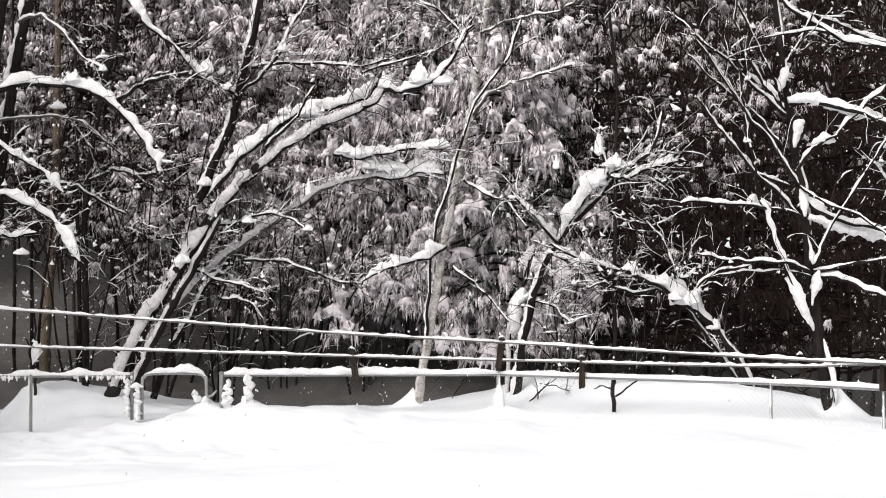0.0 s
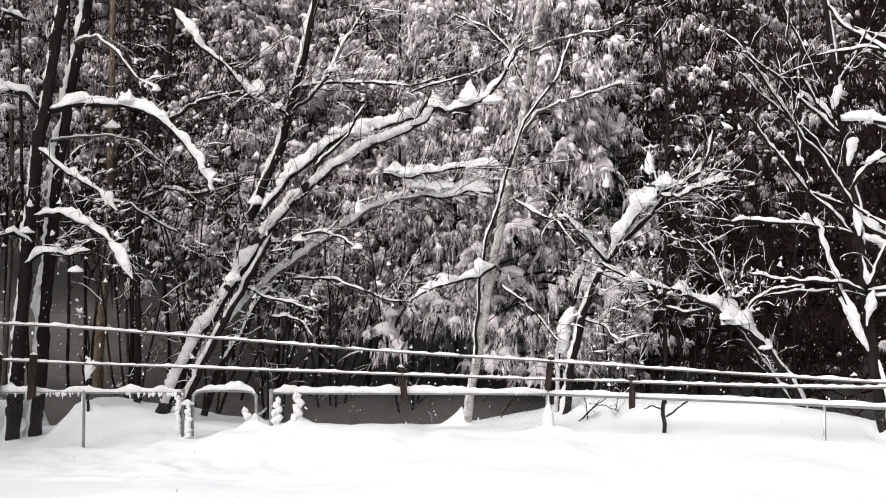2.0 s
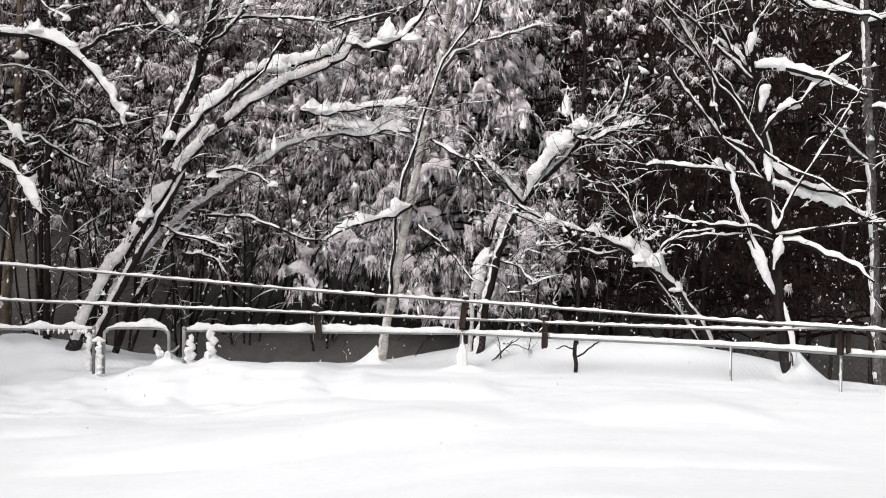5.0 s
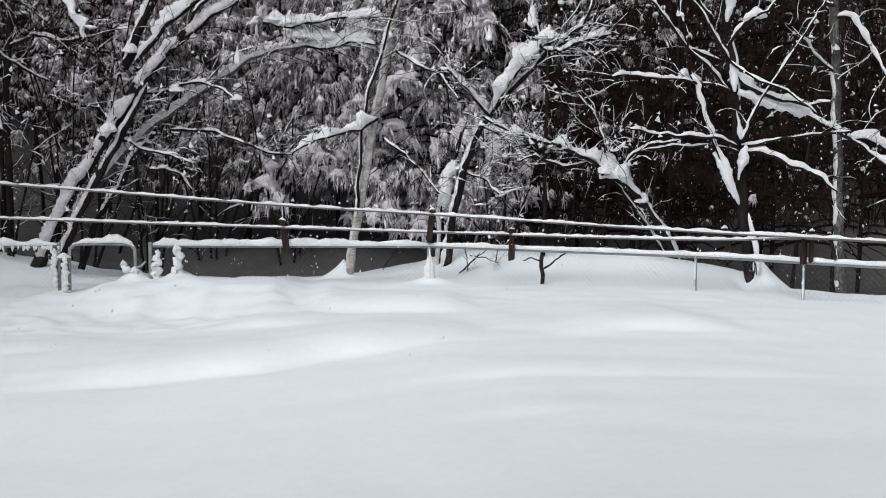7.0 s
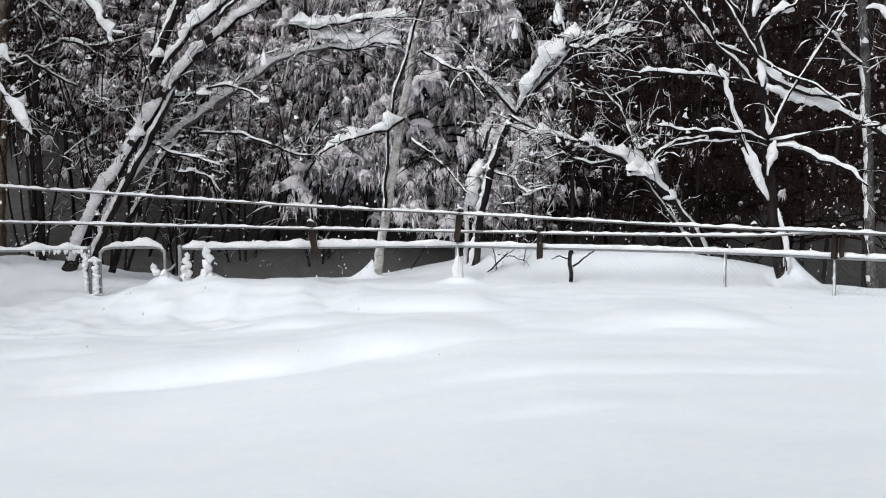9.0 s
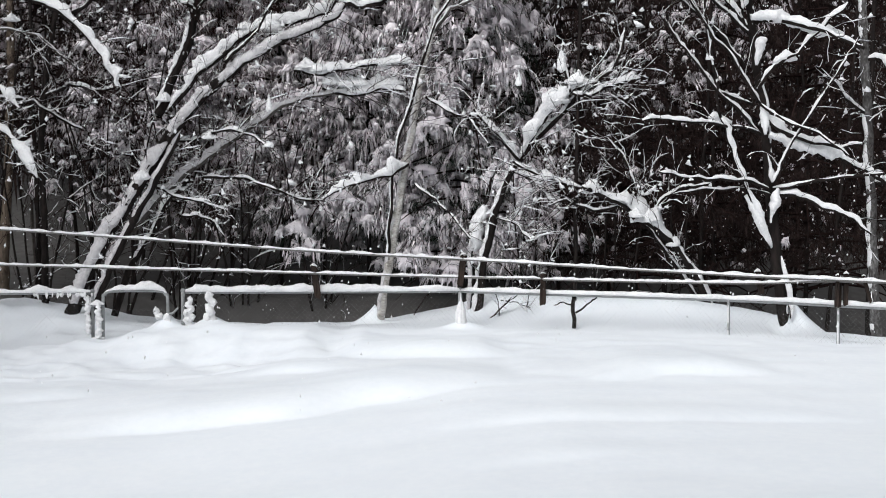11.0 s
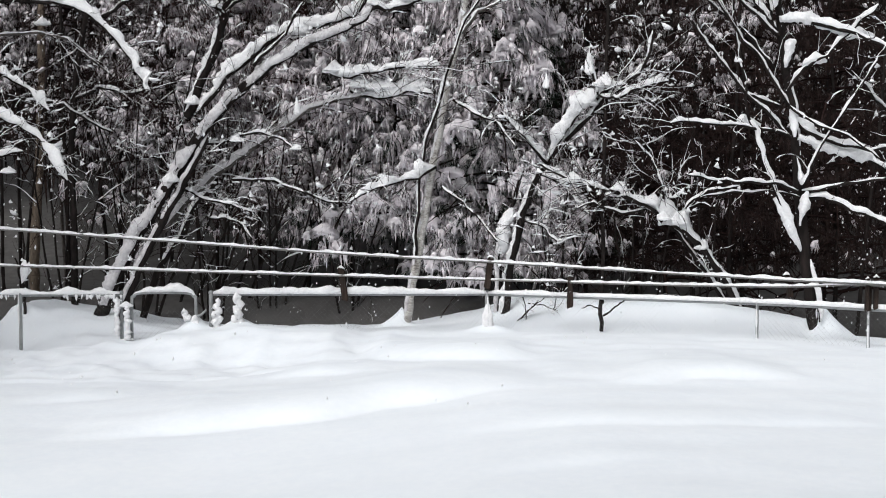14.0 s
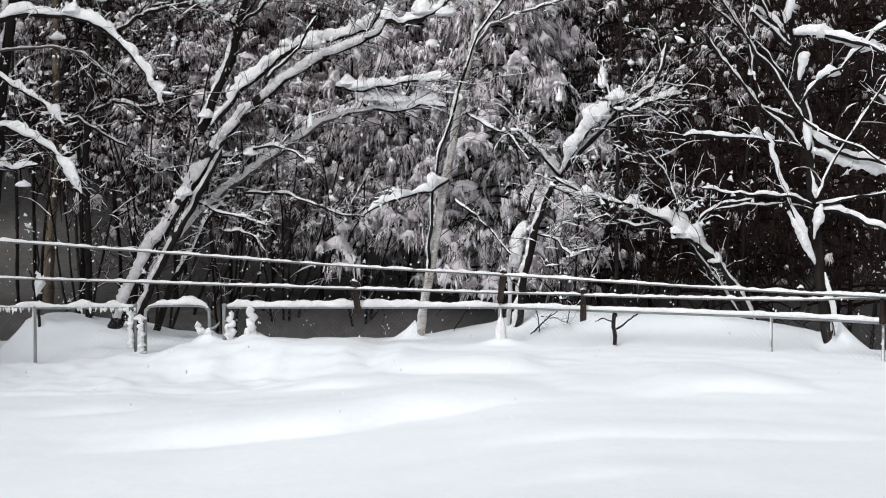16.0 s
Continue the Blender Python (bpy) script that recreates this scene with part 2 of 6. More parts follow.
def packed_snow(tree, pts):
    """A long ragged clump of snow packed against a stem, through rows (x, y, z, radius)."""
    SEED[0] += 1
    line = glide(pts, 0.02)
    buf = Buf()
    tube(buf, line, 12)
    centre = np.repeat(line[:, :3], 12, axis=0)
    k = np.array([noise.noise(Vector(q) * 9) + 0.6 * noise.noise(Vector(q) * 24) for q in buf.v[0]])
    buf.v[0] = buf.v[0] + (buf.v[0] - centre) * (0.7 * k)[:, None]
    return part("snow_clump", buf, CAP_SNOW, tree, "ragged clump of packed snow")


def finish(tree):
    """Links the twigs gathered for a tree."""
    dark, white = TWIGS.pop(tree.name, (None, None))
    if dark and dark.n:
        part("brushwood", dark, TWIG_BARK, tree, kind="stuff")
    if white and white.n:
        part("clinging_snow", white, TWIG_SNOW, tree, kind="stuff")


# ---- conifers laden with snow ----
def ball(level):
    bm = bmesh.new()
    bmesh.ops.create_icosphere(bm, subdivisions=level, radius=0.5)
    bm.verts.ensure_lookup_table()
    v = np.array([q.co for q in bm.verts])
    f = [tuple(q.index for q in g.verts) for g in bm.faces]
    bm.free()
    return v, f


def lump_shapes(count, seed):
    """Clumps of snow about one unit long, thicker at one end."""
    v, f = ball(2)
    shapes = []
    rng = np.random.default_rng(seed)
    for k in range(count):
        w = v.copy()
        taper = 0.75 + 0.75 * w[:, 2] + 0.12 * rng.normal()
        w[:, 0] *= taper
        w[:, 1] *= taper
        for i in range(len(w)):
            w[i] *= 1 + 0.5 * noise.noise((w[i, 0] * 3.2 + k * 9, w[i, 1] * 3.2, w[i, 2] * 3.2))
        w[:, 2] -= 0.3
        shapes.append(w)
    return shapes, f


LUMPS, LUMP_FACES = lump_shapes(8, 4)


def peak_shapes(count, seed):
    """Small ragged peaks of snow, flat below and pointed above, one unit tall."""
    v, f = ball(2)
    rng = np.random.default_rng(seed)
    shapes = []
    for k in range(count):
        z = v[:, 2] + 0.5
        w = v.copy()
        w[:, :2] *= (1.35 * (1 - z) ** (0.6 + 0.5 * rng.random()) + 0.12)[:, None]
        w[:, 2] = np.where(z < 0.35, 0.3 * z - 0.05, z - 0.3)
        w[:, 0] += 0.35 * rng.normal() * w[:, 2]
        bumps = np.array([noise.noise((q[0] * 3.5 + k * 7, q[1] * 3.5, q[2] * 3.5)) for q in v])
        shapes.append(w * (1 + 0.8 * bumps)[:, None] * np.array([0.8 + 0.8 * rng.random(), 1.0, 1.0]))
    return shapes


PEAKS = peak_shapes(10, 9)


def cluster_shapes(count, seed, fingers=8):
    """A cushion of snow with a fringe of fingers of snow hanging from its rim along the sprays below."""
    cap, cap_f = ball(2)
    rng = np.random.default_rng(seed)
    shapes = []
    for k in range(count):
        w = cap * np.array([0.95, 0.62, 0.5]) * (0.65 + 0.7 * rng.random(3))
        w = w * (1 + 1.3 * np.array([noise.noise(Vector(q) * 3.8 + Vector((k * 5.0, 0, 0))) for q in cap]))[:, None]
        w[:, 2] -= 0.55 * np.hypot(w[:, 0], w[:, 1]) ** 1.5
        vs, fs, n = [w], list(cap_f), len(w)
        for j in range(fingers):
            az = 2 * math.pi * (j + 0.9 * rng.random()) / fingers
            root = np.array([0.42 * math.cos(az), 0.28 * math.sin(az), -0.08]) * (0.35 + 0.75 * rng.random())
            fall = 1.05 + 0.5 * rng.random()
            d = np.array([math.cos(az) * math.cos(fall), math.sin(az) * math.cos(fall), -math.sin(fall)])
            x = unit(np.cross(d, rng.normal(size=3)))
            y = np.cross(d, x)
            size = 0.25 + 0.7 * rng.random() ** 1.5
            r = 0.055 + 0.065 * rng.random()
            mid = root + d * size * (0.35 + 0.3 * rng.random()) + 0.05 * rng.normal(size=3)
            tip = root + d * size + np.array([0, 0, -0.15 * size])
            q = [root, mid + x * r, mid + y * r * 0.7, mid - x * r, mid - y * r * 0.7, tip]
            fs += [(n, n + 1 + i, n + 1 + (i + 1) % 4) for i in range(4)] + [(n + 5, n + 1 + (i + 1) % 4, n + 1 + i) for i in range(4)]
            vs.append(np.array(q))
            n += 6
        shapes.append(np.vstack(vs))
    return shapes, fs


CLUSTERS, CLUSTER_FACES = cluster_shapes(18, 6)


def spray_shape(count, seed, half=0.021, spread=0.3, splay=0.8):
    """A tuft of drooping needle sprays: narrow pointed blades that hang from along a short twig, each its own way."""
    rng = np.random.default_rng(seed)
    v = []
    for _ in range(count):
        root = rng.normal(size=3) * spread * np.array([1.0, 0.6, 0.45])
        az, fall = rng.random() * 2 * math.pi, 1.5 - splay * rng.random() ** 1.4
        d = np.array([math.cos(az) * math.cos(fall), math.sin(az) * math.cos(fall), -math.sin(fall)])
        side = unit(np.cross(d, rng.normal(size=3)))
        size = 0.3 + 0.75 * rng.random()
        mid = root + d * size * (0.3 + 0.3 * rng.random()) + rng.normal(size=3) * 0.03
        w = half * (0.6 + 0.8 * rng.random())
        v += [root, mid + side * w, root + d * size + np.array([0, 0, -0.1 * size]), mid - side * w]
    return np.array(v), [(4 * i, 4 * i + 1, 4 * i + 2, 4 * i + 3) for i in range(count)]


SPRAYS = [spray_shape(13, k, 0.026, 0.30, 1.3) for k in range(6)]
FROSTED = [spray_shape(12, 20 + k, 0.062, 0.34, 0.6) for k in range(8)]


def turned(shapes, pick, place, size, down, rng):
    """Copies of shapes, turned so that their -z lies along down, with a random spin."""
    z = -unit(down)
    x = unit(np.cross(rng.normal(size=z.shape), z))
    y = np.cross(z, x)
    base = np.stack([shapes[i] for i in pick]) * size[:, None, :]
    return place[:, None] + base[..., :1] * x[:, None] + base[..., 1:2] * y[:, None] + base[..., 2:] * z[:, None]


def conifer(name, base, height, reach, boughs, laden, low, label, seed, mat=None, lump=0.2, group="", droop=1.0, lean=0.0, dense=3, crown=False, drape=1.0):
    """A conifer from its base up: trunk, boughs that droop, needle sprays and the snow on them. low: where the boughs begin."""
    rng = np.random.default_rng(seed)
    tree = thing(name, base, label, "conifer", group)
    b = np.array(base)
    r0 = 0.0025 * height + 0.012
    trunk = Buf()
    tip = b + np.array([lean * height, 0, height])
    tube(trunk, glide([(*b, r0), *[(*(b + (tip - b) * s + rng.normal(size=3) * 0.05), r0 * (1 - 0.9 * s)) for s in (0.3, 0.65)], (*tip, r0 * 0.08)], 0.4), 7, 0.1, seed)
    part("trunk", trunk, DARK_BARK, tree)
    wood, green, white, rime = Buf(), Buf(), Buf(), Buf()
    at, down, out = [], [], []
    for k in range(boughs):
        s = (k + rng.random()) / boughs
        z = low + (height - low) * s ** 1.15
        az = k * 2.4 + rng.normal() * 0.5
        size = reach * (1 - (z / height) ** 1.4 * 0.85) * (0.55 + 0.6 * rng.random())
        d = np.array([math.cos(az), math.sin(az), 0.25 - 0.25 * rng.random()])
        p = [b + (tip - b) * (z / height)]
        n = max(4, int(size / 0.22))
        for j in range(n):
            p.append(p[-1] + unit(d) * size / n)
            d = d + np.array([0, 0, -droop * 1.15 / n * (0.6 + 0.8 * rng.random())]) + rng.normal(size=3) * 0.08
        p = np.array(p)
        tube(wood, np.column_stack([p, np.linspace(0.018, 0.004, n + 1) * (0.6 + 0.4 * size)]), 3)
        t = unit(np.gradient(p, axis=0))
        for j in range(1, n + 1):
            for _ in range(dense):
                side = np.cross(t[j], (0, 0, 1)) * rng.normal() * 0.26 * (1.15 - 0.5 * j / n) * min(1.4, size)
                at.append(p[j] + side + rng.normal(size=3) * 0.05 - np.array([0, 0, 0.25 * np.linalg.norm(side)]))
                dn = t[j] * 0.55 + side * 1.2 + np.array([0, 0, -0.9]) + rng.normal(size=3) * 0.2
                down.append(dn)
    at, down = np.array(at), np.array(down)
    clear = at[:, 2] > 0.62
    at, down = at[clear], down[clear]
    k = len(at)
    pick = rng.integers(0, len(SPRAYS), k)
    size = (0.10 + 0.12 * rng.random(k))[:, None] * np.ones(3)
    green.add_many(turned([s[0] for s in SPRAYS], pick, at + unit(down) * 0.05 + np.array([0, -0.02, 0.045]), size, down * 0.4 + np.array([0, 0, -1.0]), rng), SPRAYS[0][1])
    clump = np.array([noise.noise(Vector(q) * 1.3 + Vector((seed * 3.1, 0, 0))) for q in at]) * 1.1
    hidden = np.where((at - b)[:, 1] > 0.5, 0.35, 1.0)
    keep = rng.random(k) < laden * hidden * (1.05 + 2.1 * clump)
    if crown:
        keep &= rng.random(k) < np.clip((at[:, 2] - 2.4) / 3.2, 0.12, 1.0)
    frost = keep & (rng.random(k) < ((0.7 if laden > 0.5 else 0.42) if laden > 0.3 else 0.0))
    kf = int(frost.sum())
    if kf:
        frosted = (0.10 + 0.12 * rng.random(kf))[:, None] * np.array([1.0, 1.0, drape])
        rime.add_many(turned([s[0] for s in FROSTED], rng.integers(0, len(FROSTED), kf), at[frost] + np.array([0, -0.06, 0.05]), frosted, down[frost] * 0.6 + np.array([0, 0, -0.8]), rng), FROSTED[0][1])
    keep &= ~frost | (rng.random(k) < 0.6)
    few = np.repeat(np.nonzero(keep)[0], 2)
    q = at[few] + rng.normal(size=(len(few), 3)) * np.array([0.09, 0.06, 0.05]) + np.array([0, 0, 0.02])
    m = len(q)
    long = lump * (0.28 + 0.95 * rng.random(m) ** 2)
    wide = long * (0.6 + 0.7 * rng.random(m))
    fall = unit(down[few]) * 0.35 + np.array([0, 0, -1.0]) + rng.normal(size=(m, 3)) * 0.16
    shapes, faces = (CLUSTERS, CLUSTER_FACES) if laden > 0.3 else (LUMPS, LUMP_FACES)
    if laden <= 0.3:
        wide, long = wide * (0.22 + 0.2 * rng.random(m)), long * (0.4 + 0.6 * rng.random(m))
        fall = unit(down[few]) * np.array([1.6, 1.6, 0.7]) + rng.normal(size=(m, 3)) * 0.5
    white.add_many(turned(shapes, rng.integers(0, len(shapes), m), q, np.column_stack([wide, wide, long * drape]), fall, rng), faces)
    part("branchwork", wood, TWIG_BARK, tree, kind="stuff")
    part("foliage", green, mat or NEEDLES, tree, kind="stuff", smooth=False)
    if rime.n:
        part("frosted_sprays", rime, FROST, tree, "drooping sprays crusted with snow", kind="stuff", smooth=False)
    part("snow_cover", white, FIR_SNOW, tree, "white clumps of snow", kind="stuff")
    return tree



# ---- ground ----
# The fence line: the chain-link run, its corner by the tall stake, then nearer to the house.
FENCE = [(-9.0, 13.6), (-5.0, 13.7), (-2.55, 13.75), (0.62, 13.7), (3.3, 12.3), (4.4, 11.4), (6.6, 9.6)]
BANK = [(-9, 0.36), (-6.05, 0.30), (-5.85, -0.04), (-5.40, -0.06), (-5.12, 0.30), (-4.9, 0.33), (-3.9, 0.20), (-3.4, 0.10), (-2.8, -0.02), (-2.4, -0.08), (-1.2, -0.03), (-0.6, 0.03), (-0.3, 0.06), (0.67, 0.24),
        (1.1, 0.43), (3.0, 0.46), (3.57, 0.38), (4.1, 0.30), (4.27, 0.22), (4.45, 0.12), (9, 0.12)]


def fence_y(x):
    return np.interp(x, [a for a, _ in FENCE], [b for _, b in FENCE])


FOOT = [(-9, -0.12), (-4.6, -0.10), (-3.5, 0.02), (-2.5, 0.08), (-2.2, 0.11), (0.6, 0.13), (3.3, 0.21), (9, 0.2)]   # height of the snow at the foot of the fence
LIPS = [   # height, near and far width, length of the tapered ends, and the line of each drift in plan
    (0.15, 0.20, 0.8, 0.9, [(-2.70, 8.40), (-2.34, 8.49), (-1.98, 8.60), (-1.58, 8.60), (-1.39, 8.65), (-1.19, 8.69), (-0.90, 8.63), (-0.74, 8.63), (-0.55, 8.79), (-0.39, 8.91), (0.02, 8.91), (0.28, 9.01), (0.45, 9.10), (0.88, 9.05)]),
    (0.11, 0.15, 0.6, 0.5, [(1.31, 9.13), (1.64, 9.01), (1.91, 9.31), (2.45, 9.30), (2.96, 9.38)]),
    (0.07, 0.22, 0.6, 0.5, [(0.84, 9.67), (1.10, 9.50), (1.29, 9.29), (1.51, 9.28)]),
    (0.07, 0.11, 0.35, 0.6, [(-1.62, 10.79), (-1.17, 10.80), (-0.76, 10.62), (-0.36, 10.35)]),
    (0.08, 0.11, 0.35, 0.6, [(-3.43, 9.85), (-3.18, 9.92), (-2.85, 10.04), (-2.53, 10.22), (-2.31, 10.51)]),
    (0.15, 0.28, 0.5, 0.3, [(-0.77, 11.73), (-0.38, 11.17), (0.03, 10.88), (0.54, 10.78), (1.00, 10.91)]),
    (0.03, 0.09, 0.5, 0.6, [(0.28, 6.59), (1.01, 6.66), (1.46, 6.76)]),
    (0.03, 0.09, 0.6, 0.6, [(0.02, 7.78), (0.32, 7.69), (1.53, 7.58), (2.19, 7.63), (3.19, 7.66)]),
    (0.10, 0.22, 1.1, 0.35, [(-3.21, 11.60), (-3.00, 11.62), (-3.03, 12.31), (-2.83, 12.42), (-2.26, 12.39), (-1.67, 12.26), (-0.70, 11.61)]),
]
CUSPS = [(4.03, 12.66, 0.30, 0.04, 0.20, 0.20), (-0.335, 14.66, 0.27, 0.19, 0.04, 0.12)]   # x, y, height, reach to the left and right, depth of snow drawn up against a trunk
DRIFTS = []   # (x, y, height, width across, width along) of snow heaped against trunks and posts


def snow_height(x, y):
    """Height of the snow cover, in the yard and on the bank behind the fence."""
    s = np.clip((x + 2.2) / 3.6, 0, 1)
    z = -0.08 + 0.27 * s * s * (3 - 2 * s) - 0.10 * np.clip((9.5 - y) / 6, 0, 1)
    past = y - fence_y(x)
    k = np.clip((y - 12.3) / 1.0, 0, 1)
    z = z + (np.interp(x, [a for a, _ in FOOT], [b for _, b in FOOT]) - z) * k * k * (3 - 2 * k)
    bank = np.interp(x, [a for a, _ in BANK], [b for _, b in BANK])
    k = np.clip((past - 0.1) / 1.1, 0, 1)
    z = z + (bank - z) * k * k * (3 - 2 * k)
    # wind-cut drifts across the yard: a sharp foot on the near side, a rounded brow and a long back
    for amp, near, far, end, line in LIPS:
        px, py = [q[0] for q in line], [q[1] for q in line]
        c = sum(np.interp(x + k, px, py) for k in (-0.1, 0.0, 0.1)) / 3
        slope = (np.interp(x + 0.3, px, py) - np.interp(x - 0.3, px, py)) / 0.6
        d = (y - c) / np.sqrt(1 + slope ** 2)
        e = np.clip(d, 0, None)
        lip = (1 - np.exp(-(e / near) ** 1.2)) * np.exp(-(e / (2.5 * far)) ** 2)
        z = z + amp * lip * np.clip((x - line[0][0]) / end, 0, 1) * np.clip((line[-1][0] - x) / end, 0, 1)
    for dx, dy, amp, wx, wy in DRIFTS:
        z = z + amp * np.exp(-((x - dx) / wx) ** 2 - ((y - dy) / wy) ** 2)
    for dx, dy, amp, left, right, deep in CUSPS:
        z = z + amp * np.exp(np.where(x < dx, (x - dx) / left, (dx - x) / right) - ((y - dy) / deep) ** 2)
    drop = np.clip(past - 1.9, 0, 6)
    return z - 0.42 * drop ** 1.25 * np.clip(drop, 0, 1)


def snow_cover():
    """The snow sheet: fine in the yard, coarse to the sides and behind the camera."""
    xs = np.concatenate([np.linspace(-60, -9, 14)[:-1], np.linspace(-9, 7, 240), np.linspace(7, 60, 14)[1:]])
    ys = np.concatenate([np.linspace(-60, 3, 20)[:-1], np.linspace(3, 18.5, 400)])
    gx, gy = np.meshgrid(xs, ys)
    gz = snow_height(gx, gy)
    for i in range(gz.shape[0]):
        for j in range(gz.shape[1]):
            q = (gx[i, j], gy[i, j], 0.0)
            gz[i, j] += 0.035 * noise.noise((q[0] * 0.5, q[1] * 0.8, 2)) + 0.012 * noise.noise((q[0] * 2.1, q[1] * 2.6, 5))
            if gy[i, j] > 11.2:
                gz[i, j] += 0.03 * noise.noise((q[0] * 3.5, q[1] * 3.5, 8)) * (1.5 if q[0] < -1.5 else 0.6)
            bank = max(0.0, 1 - abs(gy[i, j] - 12.6) / 1.1) * min(1.0, max(0.0, (0.3 - q[0]) / 1.2))
            if bank:
                gz[i, j] += bank * (0.05 * noise.noise((q[0] * 2.2, q[1] * 1.2, 12)) + 0.03 * noise.noise((q[0] * 6.0, q[1] * 2.5, 15)))
    w = len(xs)
    buf = Buf()
    buf.add(np.stack([gx, gy, gz], -1).reshape(-1, 3), [(i * w + j, i * w + j + 1, (i + 1) * w + j + 1, (i + 1) * w + j) for i in range(len(ys) - 1) for j in range(w - 1)])
    ob = part("ground", buf, SNOW, None)
    return tagged(ob, "deep fresh snow covering the yard in soft drifts", "snow", kind="structure")


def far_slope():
    """The forest floor beyond the bank, which falls away and climbs again to the horizon; its dimness is in the base
    colour.
    """
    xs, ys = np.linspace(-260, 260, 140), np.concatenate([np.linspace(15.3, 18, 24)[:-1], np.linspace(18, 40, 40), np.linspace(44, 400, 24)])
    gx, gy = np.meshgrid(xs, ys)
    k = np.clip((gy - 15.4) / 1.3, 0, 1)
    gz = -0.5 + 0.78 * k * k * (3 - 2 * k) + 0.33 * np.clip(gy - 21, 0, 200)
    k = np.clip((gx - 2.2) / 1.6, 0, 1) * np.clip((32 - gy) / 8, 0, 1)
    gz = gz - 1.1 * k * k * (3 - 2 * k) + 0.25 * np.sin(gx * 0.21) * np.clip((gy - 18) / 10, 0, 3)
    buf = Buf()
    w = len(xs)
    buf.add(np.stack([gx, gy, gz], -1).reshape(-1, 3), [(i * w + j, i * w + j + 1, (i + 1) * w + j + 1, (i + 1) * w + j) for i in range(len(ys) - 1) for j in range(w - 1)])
    ob = part("backdrop", buf, SLOPE_GREY, None)
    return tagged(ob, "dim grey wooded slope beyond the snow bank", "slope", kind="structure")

DRIFTS.append((3.90, 12.45, -0.09, 0.13, 0.20))
DRIFTS.append((0.64, 13.70, 0.08, 0.18, 0.14))
DRIFTS.append((-2.67, 13.75, 0.12, 0.12, 0.15))
DRIFTS.append((-2.20, 13.80, 0.08, 0.15, 0.15))
snow_cover()
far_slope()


# ---- broad-leaved trees by the fence ----

left_tree = thing("forked_tree", (-5.69, 14.50, -0.25), "dark twin-trunked tree with snow plastered along its windward side", "tree")
limb(left_tree, "trunk", DARK_BARK, [(-5.77, 14.50, -0.32, 0.097), (-5.71, 14.49, 0.77, 0.091), (-5.62, 14.47, 2.07, 0.083), (-5.49, 14.45, 3.51, 0.075), (-5.31, 14.44, 4.54, 0.069), (-5.18, 14.43, 5.29, 0.065), (-5.03, 14.41, 6.19, 0.060), (-4.93, 14.40, 7.23, 0.054)], snow=0.026, lean=(-1.0, -0.12, 0.3), gaps=0.25)
limb(left_tree, "trunk", DARK_BARK, [(-5.61, 14.70, -0.34, 0.092), (-5.50, 14.74, 0.97, 0.084), (-5.44, 14.77, 2.22, 0.077), (-5.34, 14.81, 3.48, 0.069), (-5.16, 14.84, 4.62, 0.062), (-5.02, 14.86, 5.40, 0.058), (-4.81, 14.90, 6.70, 0.050)], snow=0.070, lean=(-1.0, -0.12, 0.3), gaps=0.1)
limb(left_tree, "limb", DARK_BARK, [(-5.31, 14.40, 3.88, 0.034), (-4.91, 14.32, 3.95, 0.029), (-4.36, 14.22, 3.90, 0.025), (-3.96, 14.14, 3.75, 0.026), (-3.63, 14.05, 3.47, 0.022), (-3.41, 13.98, 3.20, 0.019), (-3.27, 13.93, 2.95, 0.016), (-3.23, 13.90, 2.83, 0.015)], snow=0.125, lumpy=0.8, twigs=20, length=0.62, cover=0.5, level=2)
limb(left_tree, "limb", GREY_BARK, [(-5.11, 14.60, 4.74, 0.020), (-4.80, 14.51, 4.81, 0.018), (-4.49, 14.40, 4.56, 0.015), (-4.25, 14.30, 4.26, 0.012), (-3.95, 14.20, 4.07, 0.010)], snow=0.026, twigs=13, length=0.50, cover=0.5, level=2)
limb(left_tree, "limb", DARK_BARK, [(-5.45, 14.40, 3.40, 0.030), (-5.15, 14.27, 3.18, 0.025), (-4.83, 14.13, 2.99, 0.019), (-4.56, 14.02, 2.84, 0.014), (-4.34, 13.90, 2.62, 0.010)], snow=0.105, lumpy=0.85, twigs=20, length=0.56, cover=0.5, level=2, spread=1.0)
limb(left_tree, "limb", DARK_BARK, [(-5.45, 14.30, 2.59, 0.030), (-5.08, 14.17, 2.61, 0.025), (-4.77, 14.06, 2.48, 0.021), (-4.50, 13.95, 2.34, 0.018), (-4.32, 13.85, 2.14, 0.014), (-4.09, 13.70, 1.83, 0.010)], snow=0.12, lumpy=0.85, twigs=23, length=0.56, cover=0.5, level=2, up=-0.1, spread=1.0)
limb(left_tree, "limb", DARK_BARK, [(-5.59, 14.40, 2.03, 0.020), (-5.32, 14.27, 2.16, 0.017), (-4.96, 14.12, 2.12, 0.013), (-4.68, 14.00, 2.17, 0.010)], snow=0.105, lumpy=0.8, twigs=10, length=0.44, cover=0.5, level=2)
limb(left_tree, "limb", GREY_BARK, [(-5.43, 14.60, 3.53, 0.020), (-5.11, 14.72, 3.60, 0.018), (-4.76, 14.85, 3.64, 0.016), (-4.44, 14.97, 3.58, 0.014), (-4.22, 15.08, 3.37, 0.013), (-3.96, 15.20, 3.16, 0.011)], snow=0.019, twigs=18, length=0.62, cover=0.5, level=2)
limb(left_tree, "limb", DARK_BARK, [(-5.44, 14.30, 3.88, 0.030), (-5.55, 14.19, 4.05, 0.027), (-5.72, 14.10, 4.07, 0.024), (-5.94, 13.98, 3.98, 0.020), (-6.19, 13.80, 3.76, 0.014)], snow=0.124, twigs=18, length=0.56, cover=0.5, level=2)
